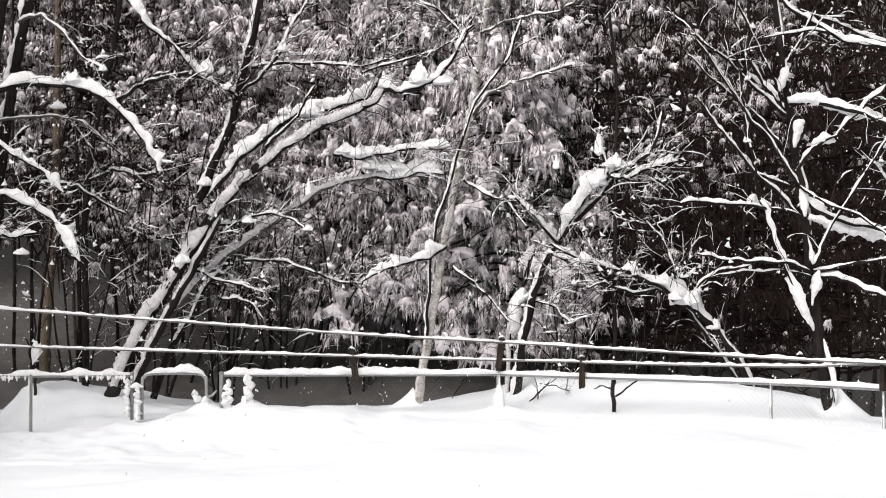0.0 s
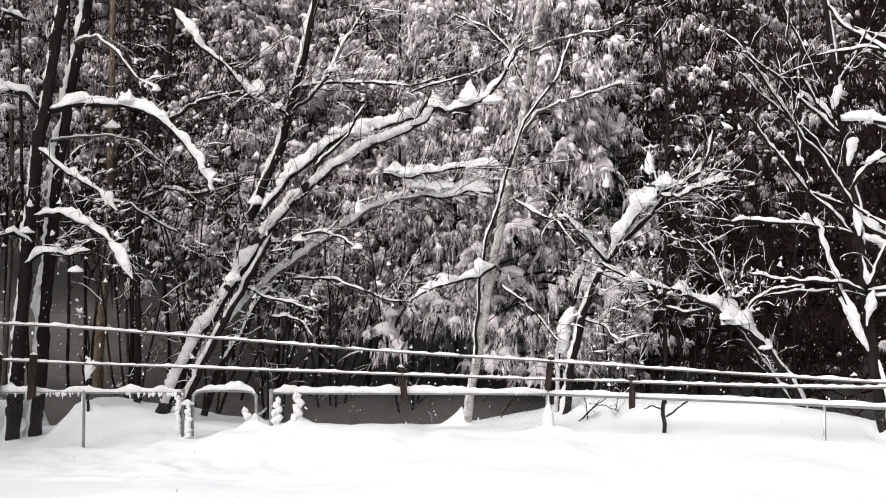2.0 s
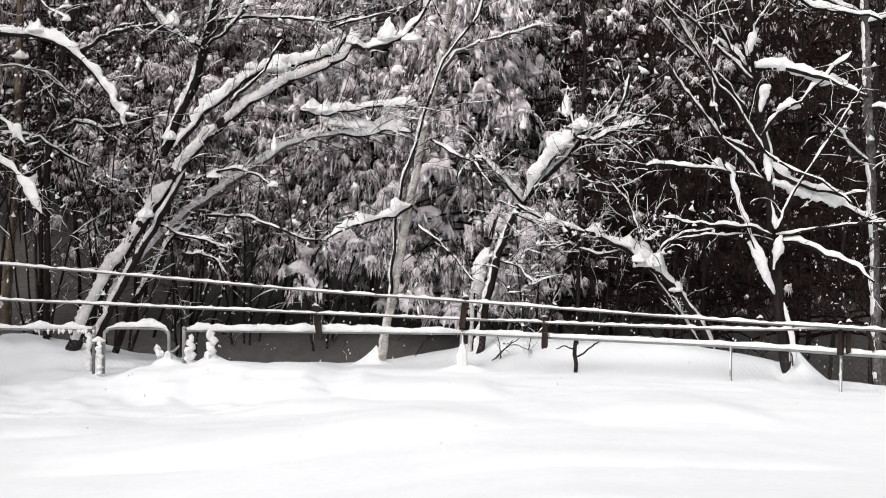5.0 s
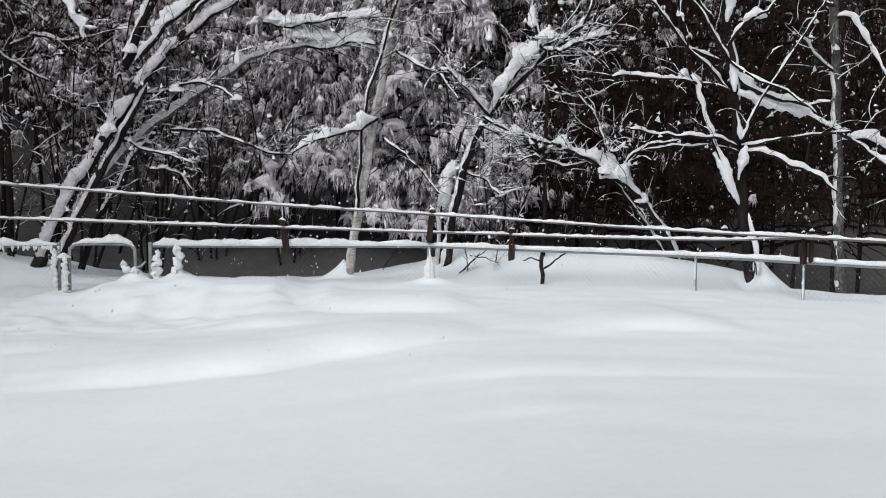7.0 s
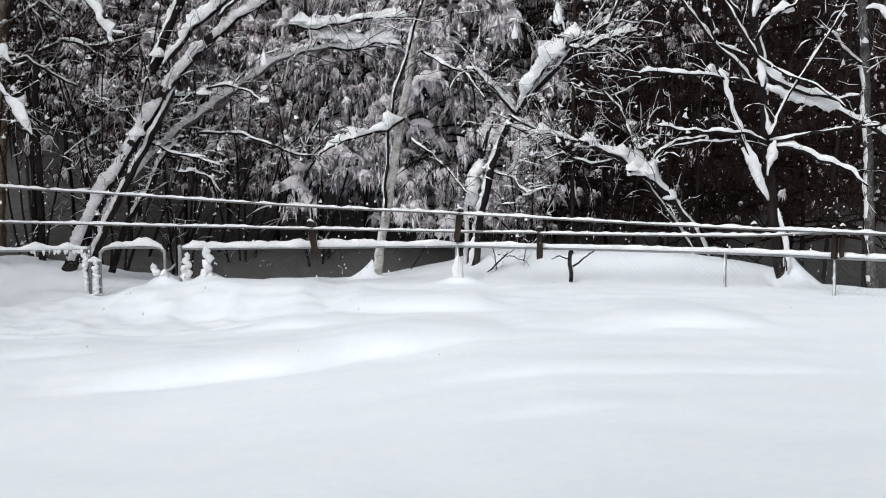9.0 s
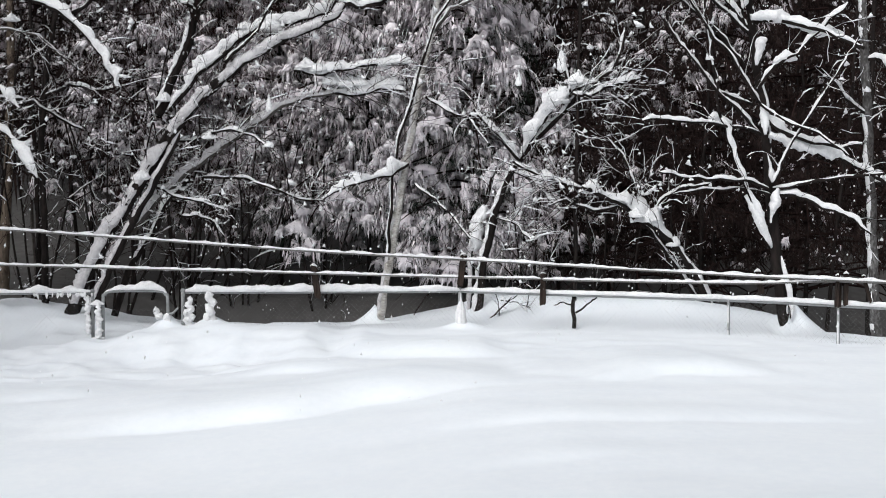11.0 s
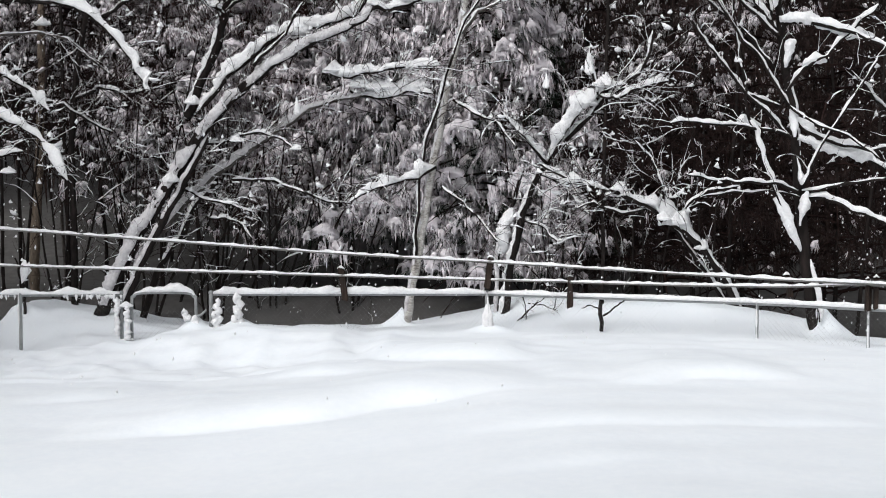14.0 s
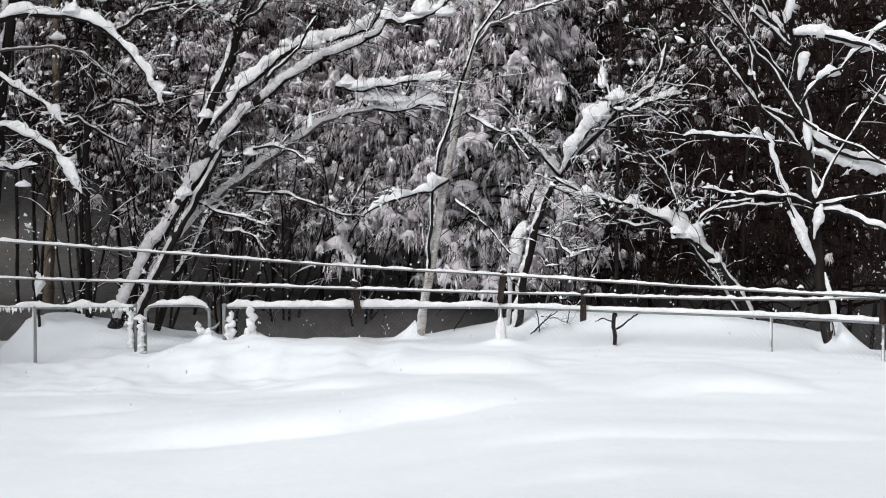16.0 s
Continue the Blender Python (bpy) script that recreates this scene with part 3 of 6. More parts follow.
limb(left_tree, "limb", DARK_BARK, [(-5.64, 14.40, 4.98, 0.025), (-5.77, 14.29, 5.03, 0.023), (-5.95, 14.14, 5.06, 0.020), (-6.26, 13.90, 5.04, 0.015)], snow=0.068, twigs=18, length=0.62, cover=0.5, level=2)
limb(left_tree, "limb", DARK_BARK, [(-5.50, 14.30, 2.27, 0.025), (-5.67, 14.19, 2.40, 0.021), (-5.86, 14.09, 2.32, 0.017), (-6.15, 13.90, 2.12, 0.010)], snow=0.079, twigs=18, length=0.62, cover=0.5, level=2)
limb(left_tree, "limb", DARK_BARK, [(-5.24, 14.70, 2.91, 0.020), (-4.88, 14.90, 2.82, 0.018), (-4.54, 15.08, 2.80, 0.015), (-4.20, 15.29, 2.56, 0.012), (-4.01, 15.40, 2.46, 0.011)], snow=0.023, twigs=20, length=0.62, cover=0.5, level=2, up=0.0)
hat(left_tree, (-4.31, 14.20, 3.92), 0.224, 0.211, 0.00)
hat(left_tree, (-3.98, 14.20, 4.07), 0.092, 0.132, 0.00)
hat(left_tree, (-5.56, 14.30, 2.39), 0.173, 0.106, 0.00)
hat(left_tree, (-5.52, 14.30, 2.71), 0.080, 0.119, 0.00)
hat(left_tree, (-4.88, 14.10, 1.92), 0.183, 0.105, 0.00)
hat(left_tree, (-4.63, 14.60, 3.69), 0.176, 0.136, 0.00)
hat(left_tree, (-5.77, 13.90, 4.03), 0.258, 0.219, 0.00)
finish(left_tree)

hanging_tree = thing("slender_tree", (-4.44, 15.60, 0.23), "slender dark tree with snow-loaded drooping branches", "tree")
limb(hanging_tree, "trunk", DARK_BARK, [(-4.58, 15.60, 0.16, 0.046), (-4.56, 15.54, 1.17, 0.043), (-4.56, 15.47, 2.32, 0.039), (-4.44, 15.41, 3.39, 0.036), (-4.17, 15.34, 4.54, 0.033), (-3.98, 15.28, 5.60, 0.029), (-3.86, 15.20, 6.94, 0.025)])
limb(hanging_tree, "limb", DARK_BARK, [(-4.04, 15.20, 5.29, 0.026), (-3.83, 15.12, 5.02, 0.024), (-3.66, 15.05, 4.77, 0.022), (-3.37, 14.97, 4.57, 0.019), (-3.03, 14.85, 4.19, 0.015), (-2.78, 14.78, 4.01, 0.013), (-2.49, 14.70, 3.85, 0.010)], snow=0.102, twigs=85, length=0.75, cover=0.18, level=2)
limb(hanging_tree, "limb", DARK_BARK, [(-4.20, 15.20, 3.83, 0.026), (-3.81, 15.06, 4.02, 0.024), (-3.43, 14.93, 4.12, 0.021), (-3.06, 14.80, 4.16, 0.019), (-2.72, 14.68, 3.99, 0.017), (-2.50, 14.60, 3.87, 0.015)], snow=0.023, twigs=70, length=0.75, cover=0.18, level=2)
limb(hanging_tree, "limb", DARK_BARK, [(-4.48, 15.40, 2.89, 0.021), (-4.13, 15.21, 3.01, 0.018), (-3.72, 15.01, 2.92, 0.014), (-3.33, 14.80, 2.97, 0.010)], snow=0.028, twigs=70, length=0.75, cover=0.18, level=2)
finish(hanging_tree)

arch_tree = thing("arching_tree", (-3.86, 14.90, 0.22), "leaning multi-stemmed tree bent over under heavy snow", "tree")
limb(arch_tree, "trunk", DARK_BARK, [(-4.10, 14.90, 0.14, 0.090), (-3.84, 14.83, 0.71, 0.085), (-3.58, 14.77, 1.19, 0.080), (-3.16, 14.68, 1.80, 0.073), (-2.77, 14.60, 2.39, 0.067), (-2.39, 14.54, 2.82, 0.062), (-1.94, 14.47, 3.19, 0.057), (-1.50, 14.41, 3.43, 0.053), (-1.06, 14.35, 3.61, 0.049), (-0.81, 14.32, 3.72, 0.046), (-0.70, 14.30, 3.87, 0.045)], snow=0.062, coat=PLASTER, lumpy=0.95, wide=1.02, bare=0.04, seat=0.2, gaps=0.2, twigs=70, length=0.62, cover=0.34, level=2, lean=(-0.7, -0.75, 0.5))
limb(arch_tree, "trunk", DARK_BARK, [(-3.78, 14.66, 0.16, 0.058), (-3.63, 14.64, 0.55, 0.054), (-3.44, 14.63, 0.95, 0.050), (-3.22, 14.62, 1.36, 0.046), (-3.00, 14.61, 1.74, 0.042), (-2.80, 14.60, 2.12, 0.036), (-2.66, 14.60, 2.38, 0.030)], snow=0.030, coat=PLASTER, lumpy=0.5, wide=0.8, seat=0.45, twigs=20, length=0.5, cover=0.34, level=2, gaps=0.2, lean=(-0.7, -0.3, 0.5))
limb(arch_tree, "limb", DARK_BARK, [(-2.10, 14.40, 3.19, 0.020), (-1.89, 14.37, 3.38, 0.017), (-1.70, 14.34, 3.56, 0.014), (-1.62, 14.32, 3.74, 0.012), (-1.49, 14.30, 3.92, 0.010)], snow=0.018, twigs=14, length=0.4, cover=0.34, level=2)
limb(arch_tree, "limb", DARK_BARK, [(-0.70, 14.30, 3.87, 0.030), (-0.55, 14.28, 3.82, 0.028), (-0.28, 14.24, 3.85, 0.024), (-0.05, 14.20, 3.98, 0.020), (0.11, 14.17, 4.17, 0.017), (0.26, 14.13, 4.42, 0.013), (0.38, 14.10, 4.58, 0.010)], snow=0.107, twigs=25, length=0.50, cover=0.34, level=2)
limb(arch_tree, "limb", DARK_BARK, [(-2.81, 14.70, 2.65, 0.031), (-2.48, 14.66, 3.06, 0.029), (-2.06, 14.62, 3.39, 0.026), (-1.72, 14.59, 3.63, 0.025), (-1.31, 14.55, 3.68, 0.023), (-0.90, 14.52, 3.79, 0.021), (-0.75, 14.50, 4.02, 0.020)], snow=0.139, twigs=34, length=0.50, cover=0.34, level=2, lean=(-0.6, -0.3, 0.8))
limb(arch_tree, "limb", DARK_BARK, [(-2.97, 14.80, 2.61, 0.057), (-2.83, 14.81, 2.97, 0.055), (-2.63, 14.82, 3.39, 0.052), (-2.51, 14.83, 3.81, 0.050), (-2.41, 14.85, 4.29, 0.047), (-2.29, 14.86, 4.78, 0.044), (-2.20, 14.87, 5.21, 0.042), (-2.04, 14.90, 6.20, 0.036)], snow=0.042, twigs=47, length=0.88, cover=0.34, level=2, gaps=0.5, lean=(-1.0, -0.1, 0.3))
limb(arch_tree, "limb", DARK_BARK, [(-2.44, 14.90, 4.23, 0.021), (-1.95, 14.79, 4.27, 0.018), (-1.46, 14.69, 4.25, 0.015), (-0.97, 14.58, 4.18, 0.012), (-0.63, 14.50, 4.26, 0.010)], snow=0.023, twigs=47, length=0.62, cover=0.34, level=2)
limb(arch_tree, "limb", DARK_BARK, [(-2.50, 14.80, 3.87, 0.021), (-2.22, 14.74, 4.07, 0.018), (-1.97, 14.67, 4.36, 0.016), (-1.79, 14.59, 4.72, 0.013), (-1.51, 14.50, 5.11, 0.010)], snow=0.034, twigs=44, length=0.62, cover=0.34, level=2)
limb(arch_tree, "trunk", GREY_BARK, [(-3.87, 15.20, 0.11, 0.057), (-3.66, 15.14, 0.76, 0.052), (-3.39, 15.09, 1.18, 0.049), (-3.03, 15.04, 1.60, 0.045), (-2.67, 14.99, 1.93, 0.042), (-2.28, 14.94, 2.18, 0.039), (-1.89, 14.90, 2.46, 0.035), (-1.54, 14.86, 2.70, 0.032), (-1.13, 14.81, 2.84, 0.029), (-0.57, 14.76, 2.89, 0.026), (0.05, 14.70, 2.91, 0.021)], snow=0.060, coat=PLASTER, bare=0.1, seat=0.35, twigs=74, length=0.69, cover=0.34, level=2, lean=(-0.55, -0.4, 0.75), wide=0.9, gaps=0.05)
limb(arch_tree, "trunk", DARK_BARK, [(-3.67, 15.40, 0.10, 0.045), (-3.46, 15.40, 0.74, 0.038), (-3.17, 15.40, 1.17, 0.033), (-2.96, 15.40, 1.60, 0.029), (-2.74, 15.40, 1.81, 0.026)], snow=0.035, bare=0.2, twigs=22, length=0.62, cover=0.34, level=2, lean=(-0.7, -0.5, 0.6), gaps=0.3)
limb(arch_tree, "limb", DARK_BARK, [(-3.14, 14.90, 1.77, 0.021), (-2.77, 14.75, 1.63, 0.017), (-2.40, 14.62, 1.56, 0.013), (-2.11, 14.50, 1.46, 0.010)], snow=0.027, twigs=25, length=0.50, cover=0.34, level=2)
limb(arch_tree, "limb", DARK_BARK, [(-2.86, 14.90, 2.29, 0.021), (-2.50, 14.76, 2.31, 0.018), (-2.06, 14.60, 2.42, 0.014), (-1.77, 14.48, 2.33, 0.012), (-1.60, 14.40, 2.20, 0.010)], snow=0.034, twigs=39, length=0.62, cover=0.34, level=2)
limb(arch_tree, "limb", DARK_BARK, [(-2.46, 15.00, 1.86, 0.021), (-1.96, 14.87, 1.85, 0.017), (-1.64, 14.78, 1.74, 0.015), (-1.25, 14.67, 1.59, 0.012), (-0.98, 14.60, 1.57, 0.010)], snow=0.023, twigs=47, length=0.62, cover=0.34, level=2)
limb(arch_tree, "limb", DARK_BARK, [(-1.31, 14.60, 3.12, 0.020), (-0.97, 14.53, 3.06, 0.018), (-0.56, 14.44, 3.14, 0.015), (-0.15, 14.36, 3.17, 0.012), (0.11, 14.30, 3.19, 0.010)], snow=0.127, twigs=39, length=0.62, cover=0.34, level=2)
limb(arch_tree, "limb", DARK_BARK, [(-0.99, 14.80, 2.93, 0.021), (-0.64, 14.66, 2.83, 0.017), (-0.29, 14.52, 2.90, 0.013), (0.01, 14.40, 2.86, 0.010)], snow=0.140, twigs=17, length=0.50, cover=0.34, level=2)
limb(arch_tree, "limb", DARK_BARK, [(-2.72, 14.90, 1.39, 0.016), (-2.50, 14.80, 1.40, 0.014), (-2.28, 14.70, 1.32, 0.012), (-2.16, 14.60, 1.15, 0.010)], snow=0.030, twigs=11, length=0.38, cover=0.34, level=2)
hat(arch_tree, (-3.12, 14.50, 1.82), 0.20, 0.15, 0.10)
hat(arch_tree, (-2.31, 14.50, 2.30), 0.15, 0.12, 0.00)
hat(arch_tree, (-1.60, 14.50, 2.62), 0.07, 0.26, 0.00)
hat(arch_tree, (-0.27, 14.20, 3.91), 0.251, 0.330, 0.05)
hat(arch_tree, (-0.67, 14.30, 3.87), 0.159, 0.252, -0.10)
hat(arch_tree, (0.00, 14.20, 3.90), 0.264, 0.171, 0.10)
hat(arch_tree, (-1.56, 14.50, 3.56), 0.269, 0.229, 0.00)
hat(arch_tree, (-1.89, 14.60, 3.60), 0.203, 0.136, 0.00)
hat(arch_tree, (-1.11, 14.60, 3.83), 0.108, 0.149, 0.00)
hat(arch_tree, (-2.87, 14.70, 2.76), 0.177, 0.150, 0.00)
hat(arch_tree, (-2.68, 14.80, 4.13), 0.110, 0.165, 0.00)
hat(arch_tree, (-1.60, 14.40, 2.20), 0.134, 0.094, 0.00)
hat(arch_tree, (-1.93, 14.60, 4.37), 0.122, 0.203, 0.10)
hat(arch_tree, (-2.86, 14.60, 4.11), 0.176, 0.230, 0.20)
hat(arch_tree, (-2.57, 14.60, 3.91), 0.149, 0.136, 0.00)
hat(arch_tree, (-1.18, 14.50, 3.13), 0.202, 0.175, 0.10)
hat(arch_tree, (-1.02, 14.50, 3.09), 0.229, 0.162, 0.00)
hat(arch_tree, (-0.87, 14.60, 2.95), 0.244, 0.203, 0.00)
hat(arch_tree, (-0.69, 14.60, 2.92), 0.230, 0.230, 0.10)
hat(arch_tree, (-0.51, 14.60, 2.93), 0.258, 0.217, -0.10)
hat(arch_tree, (-0.32, 14.60, 2.92), 0.230, 0.230, 0.00)
hat(arch_tree, (-0.14, 14.50, 2.93), 0.215, 0.175, 0.20)
hat(arch_tree, (-0.24, 14.40, 3.15), 0.201, 0.134, 0.10)
hat(arch_tree, (0.01, 14.30, 3.17), 0.186, 0.146, 0.00)
hat(arch_tree, (-0.63, 14.50, 3.12), 0.202, 0.121, 0.00)
finish(arch_tree)

birch = thing("birch_tree", (-0.30, 14.60, 0.10), "slender leaning birch with pale peeling bark and snow", "tree")
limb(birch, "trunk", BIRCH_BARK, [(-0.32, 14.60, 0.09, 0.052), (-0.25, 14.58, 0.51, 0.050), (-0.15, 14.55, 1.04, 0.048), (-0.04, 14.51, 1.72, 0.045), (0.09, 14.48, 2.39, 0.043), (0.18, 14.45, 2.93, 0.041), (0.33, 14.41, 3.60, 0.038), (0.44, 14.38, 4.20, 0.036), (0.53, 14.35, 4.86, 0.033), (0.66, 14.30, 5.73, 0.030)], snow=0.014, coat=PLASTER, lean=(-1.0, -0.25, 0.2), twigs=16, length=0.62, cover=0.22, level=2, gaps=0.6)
limb(birch, "limb", DARK_BARK, [(-0.20, 14.50, 0.91, 0.020), (-0.16, 14.43, 1.45, 0.019), (-0.13, 14.37, 1.98, 0.017), (-0.06, 14.32, 2.35, 0.016), (0.10, 14.26, 2.78, 0.015), (0.26, 14.19, 3.33, 0.014), (0.39, 14.14, 3.69, 0.013), (0.61, 14.10, 3.98, 0.012), (0.80, 14.06, 4.24, 0.011), (0.93, 14.00, 4.65, 0.010)], snow=0.019, lean=(-1.0, -0.12, 0.3), twigs=26, length=0.62, cover=0.22, level=2, gaps=0.2)
limb(birch, "limb", GREY_BARK, [(0.37, 14.30, 3.55, 0.020), (0.54, 14.21, 3.80, 0.017), (0.80, 14.12, 3.90, 0.015), (1.13, 14.02, 3.98, 0.013), (1.49, 13.90, 4.07, 0.010)], snow=0.022, twigs=26, length=0.56, cover=0.22, level=2)
limb(birch, "limb", GREY_BARK, [(0.45, 14.30, 4.52, 0.015), (0.71, 14.21, 4.63, 0.014), (1.04, 14.10, 4.69, 0.012), (1.36, 13.99, 4.71, 0.011), (1.61, 13.90, 4.82, 0.010)], snow=0.022, twigs=29, length=0.62, cover=0.22, level=2)
limb(birch, "limb", DARK_BARK, [(0.42, 14.30, 4.05, 0.015), (0.22, 14.46, 4.55, 0.013), (-0.02, 14.57, 4.85, 0.012), (-0.43, 14.70, 5.05, 0.010)], snow=0.018, twigs=29, length=0.62, cover=0.22, level=2)
limb(birch, "limb", DARK_BARK, [(0.04, 14.40, 2.00, 0.020), (-0.16, 14.29, 1.86, 0.018), (-0.42, 14.17, 1.81, 0.015), (-0.68, 14.04, 1.73, 0.012), (-0.93, 13.90, 1.59, 0.010)], snow=0.102, twigs=19, length=0.50, cover=0.22, level=2)
limb(birch, "limb", DARK_BARK, [(0.11, 14.40, 1.78, 0.015), (0.37, 14.26, 1.58, 0.013), (0.56, 14.14, 1.38, 0.012), (0.75, 14.00, 1.13, 0.010)], snow=0.018, twigs=19, length=0.50, cover=0.22, level=2)
limb(birch, "limb", DARK_BARK, [(0.25, 14.40, 2.79, 0.015), (0.51, 14.23, 2.61, 0.013), (0.76, 14.08, 2.50, 0.012), (0.95, 13.90, 2.22, 0.010)], snow=0.026, twigs=26, length=0.50, cover=0.22, level=2)
limb(birch, "limb", DARK_BARK, [(-0.96, 14.40, 4.07, 0.013), (-0.55, 14.34, 4.19, 0.011), (-0.08, 14.27, 4.31, 0.009), (0.38, 14.20, 4.56, 0.007)], snow=0.015, twigs=19, length=0.62, cover=0.22, level=2)
finish(birch)

mid_tree = thing("bowed_tree", (0.87, 14.40, 0.25), "bowed dark tree with thick snow along its stem", "tree")
limb(mid_tree, "trunk", DARK_BARK, [(0.85, 14.40, 0.21, 0.048), (0.94, 14.31, 0.92, 0.043), (1.06, 14.24, 1.45, 0.038), (1.24, 14.18, 1.91, 0.034), (1.45, 14.14, 2.17, 0.032), (1.71, 14.09, 2.46, 0.029), (1.97, 14.03, 2.76, 0.025), (2.19, 14.00, 2.90, 0.023), (2.39, 13.97, 3.07, 0.021), (2.49, 13.93, 3.29, 0.019), (2.52, 13.90, 3.55, 0.017)], snow=0.033, twigs=36, length=0.62, cover=0.42, level=2)
limb(mid_tree, "limb", DARK_BARK, [(1.35, 14.10, 2.07, 0.020), (1.54, 14.03, 2.41, 0.018), (1.73, 13.98, 2.65, 0.017), (1.96, 13.93, 2.87, 0.015), (2.11, 13.90, 2.93, 0.015)], snow=0.189, twigs=12, length=0.44, cover=0.42, level=2, lean=(-0.7, -0.4, 0.7))
limb(mid_tree, "limb", DARK_BARK, [(1.92, 13.90, 2.79, 0.019), (2.10, 13.83, 2.75, 0.017), (2.34, 13.72, 2.86, 0.013), (2.64, 13.60, 2.93, 0.009)], snow=0.066, twigs=29, length=0.56, cover=0.42, level=2)
limb(mid_tree, "limb", DARK_BARK, [(1.32, 14.10, 2.04, 0.020), (1.12, 14.02, 2.26, 0.016), (0.95, 13.96, 2.42, 0.013), (0.79, 13.90, 2.61, 0.010)], snow=0.078, twigs=22, length=0.62, cover=0.42, level=2)
limb(mid_tree, "limb", DARK_BARK, [(0.77, 14.60, 0.23, 0.031), (0.78, 14.56, 0.91, 0.027), (0.85, 14.54, 1.31, 0.024), (0.98, 14.52, 1.58, 0.023), (1.09, 14.50, 1.98, 0.020)], snow=0.055, coat=PLASTER, gaps=0.4, twigs=16, length=0.50, cover=0.42, level=2, lean=(-0.6, -0.8, 0.4))
limb(mid_tree, "limb", DARK_BARK, [(1.26, 14.20, 1.91, 0.015), (1.48, 14.06, 1.81, 0.013), (1.62, 13.94, 1.64, 0.011), (1.77, 13.80, 1.45, 0.010)], snow=0.067, twigs=26, length=0.56, cover=0.42, level=2)
limb(mid_tree, "limb", DARK_BARK, [(1.03, 14.30, 1.38, 0.015), (1.32, 14.12, 1.28, 0.013), (1.52, 13.90, 1.00, 0.010)], snow=0.029, twigs=22, length=0.56, cover=0.42, level=2)
limb(mid_tree, "limb", DARK_BARK, [(1.89, 13.90, 2.80, 0.015), (1.84, 13.90, 3.00, 0.013), (1.79, 13.90, 3.19, 0.011), (1.81, 13.90, 3.34, 0.010)], snow=0.032, twigs=5, length=0.38, cover=0.42, level=2)
hat(mid_tree, (1.80, 13.90, 3.03), 0.103, 0.323, -0.15)
hat(mid_tree, (1.98, 13.90, 2.88), 0.258, 0.219, 0.00)
hat(mid_tree, (1.77, 14.00, 2.68), 0.299, 0.221, 0.00)
hat(mid_tree, (2.56, 13.70, 2.92), 0.153, 0.127, 0.00)
hat(mid_tree, (1.52, 14.10, 2.42), 0.196, 0.196, 0.00)
packed_snow(mid_tree, [(0.80, 14.38, 0.98, 0.03), (0.84, 14.36, 1.10, 0.075), (0.85, 14.36, 1.25, 0.085), (0.90, 14.36, 1.40, 0.06), (0.95, 14.37, 1.50, 0.025)])
hat(mid_tree, (1.30, 13.90, 2.87), 0.065, 0.219, 0.00)
finish(mid_tree)

sapling = thing("sapling", (1.96, 14.00, 0.18), "thin upright dark sapling", "tree")
limb(sapling, "trunk", DARK_BARK, [(1.96, 14.00, 0.15, 0.023), (1.97, 14.00, 0.86, 0.023), (1.97, 14.00, 1.64, 0.022), (1.99, 14.00, 2.55, 0.021), (2.02, 14.00, 3.66, 0.020), (1.93, 14.00, 4.85, 0.019), (1.89, 14.00, 5.84, 0.018)], twigs=20, length=0.4)
finish(sapling)

shrub = thing("forked_sapling", (1.94, 13.90, 0.16), "short dark forked sapling stub in front of the bank", "tree")
limb(shrub, "trunk", DARK_BARK, [(1.83, 13.12, 0.18, 0.022), (1.83, 13.12, 0.53, 0.022)])
limb(shrub, "limb", DARK_BARK, [(1.85, 13.12, 0.35, 0.011), (1.97, 13.08, 0.45, 0.009), (2.07, 13.05, 0.52, 0.007)])
limb(shrub, "limb", DARK_BARK, [(1.82, 13.12, 0.43, 0.009), (1.70, 13.08, 0.47, 0.007), (1.61, 13.05, 0.44, 0.005)])
for x0, z0, x1, z1 in ((0.98, 0.22, 1.30, 0.50), (1.02, 0.24, 1.22, 0.46), (1.10, 0.42, 1.44, 0.34), (1.36, 0.22, 1.42, 0.50), (1.08, 0.24, 1.02, 0.52)):
    limb(shrub, "limb", DARK_BARK, [(x0, 13.95, z0, 0.007), ((x0 + x1) / 2 + 0.02, 13.94, (z0 + z1) / 2 + 0.02, 0.006), (x1, 13.92, z1, 0.004)], twigs=3, length=0.16, sides=5)
finish(shrub)

stub = thing("sapling", (-4.88, 14.60, 0.32), "thin broken sapling with a wedge of snow in its fork", "tree")
limb(stub, "trunk", DARK_BARK, [(-4.88, 14.60, 0.25, 0.018), (-4.88, 14.60, 0.52, 0.016), (-4.90, 14.60, 0.76, 0.015), (-4.89, 14.60, 1.13, 0.012), (-4.92, 14.60, 1.60, 0.009)], twigs=5, length=0.3, cover=0.3)
limb(stub, "limb", DARK_BARK, [(-4.89, 14.60, 0.59, 0.013), (-4.94, 14.55, 0.76, 0.010), (-4.96, 14.50, 0.93, 0.008)])
hat(stub, (-4.90, 14.55, 0.66), 0.12, 0.24, 0.1, wedge=True)
finish(stub)

lean_tree = thing("leaning_stem", (3.55, 14.20, 0.32), "broken leaning stem bowed under lumps of snow", "tree")
limb(lean_tree, "trunk", DARK_BARK, [(3.58, 14.20, 0.32, 0.042), (3.37, 14.10, 0.72, 0.038), (3.12, 14.00, 1.05, 0.034), (2.78, 13.90, 1.31, 0.030), (2.41, 13.80, 1.54, 0.027), (2.00, 13.70, 1.71, 0.023)], snow=0.123, twigs=25, length=0.56, cover=0.40, level=2)
limb(lean_tree, "trunk", DARK_BARK, [(3.49, 14.40, 0.37, 0.024), (3.22, 14.32, 0.76, 0.022), (2.93, 14.24, 1.14, 0.019), (2.77, 14.20, 1.31, 0.018)], snow=0.026, twigs=12, length=0.50, cover=0.40, level=2)
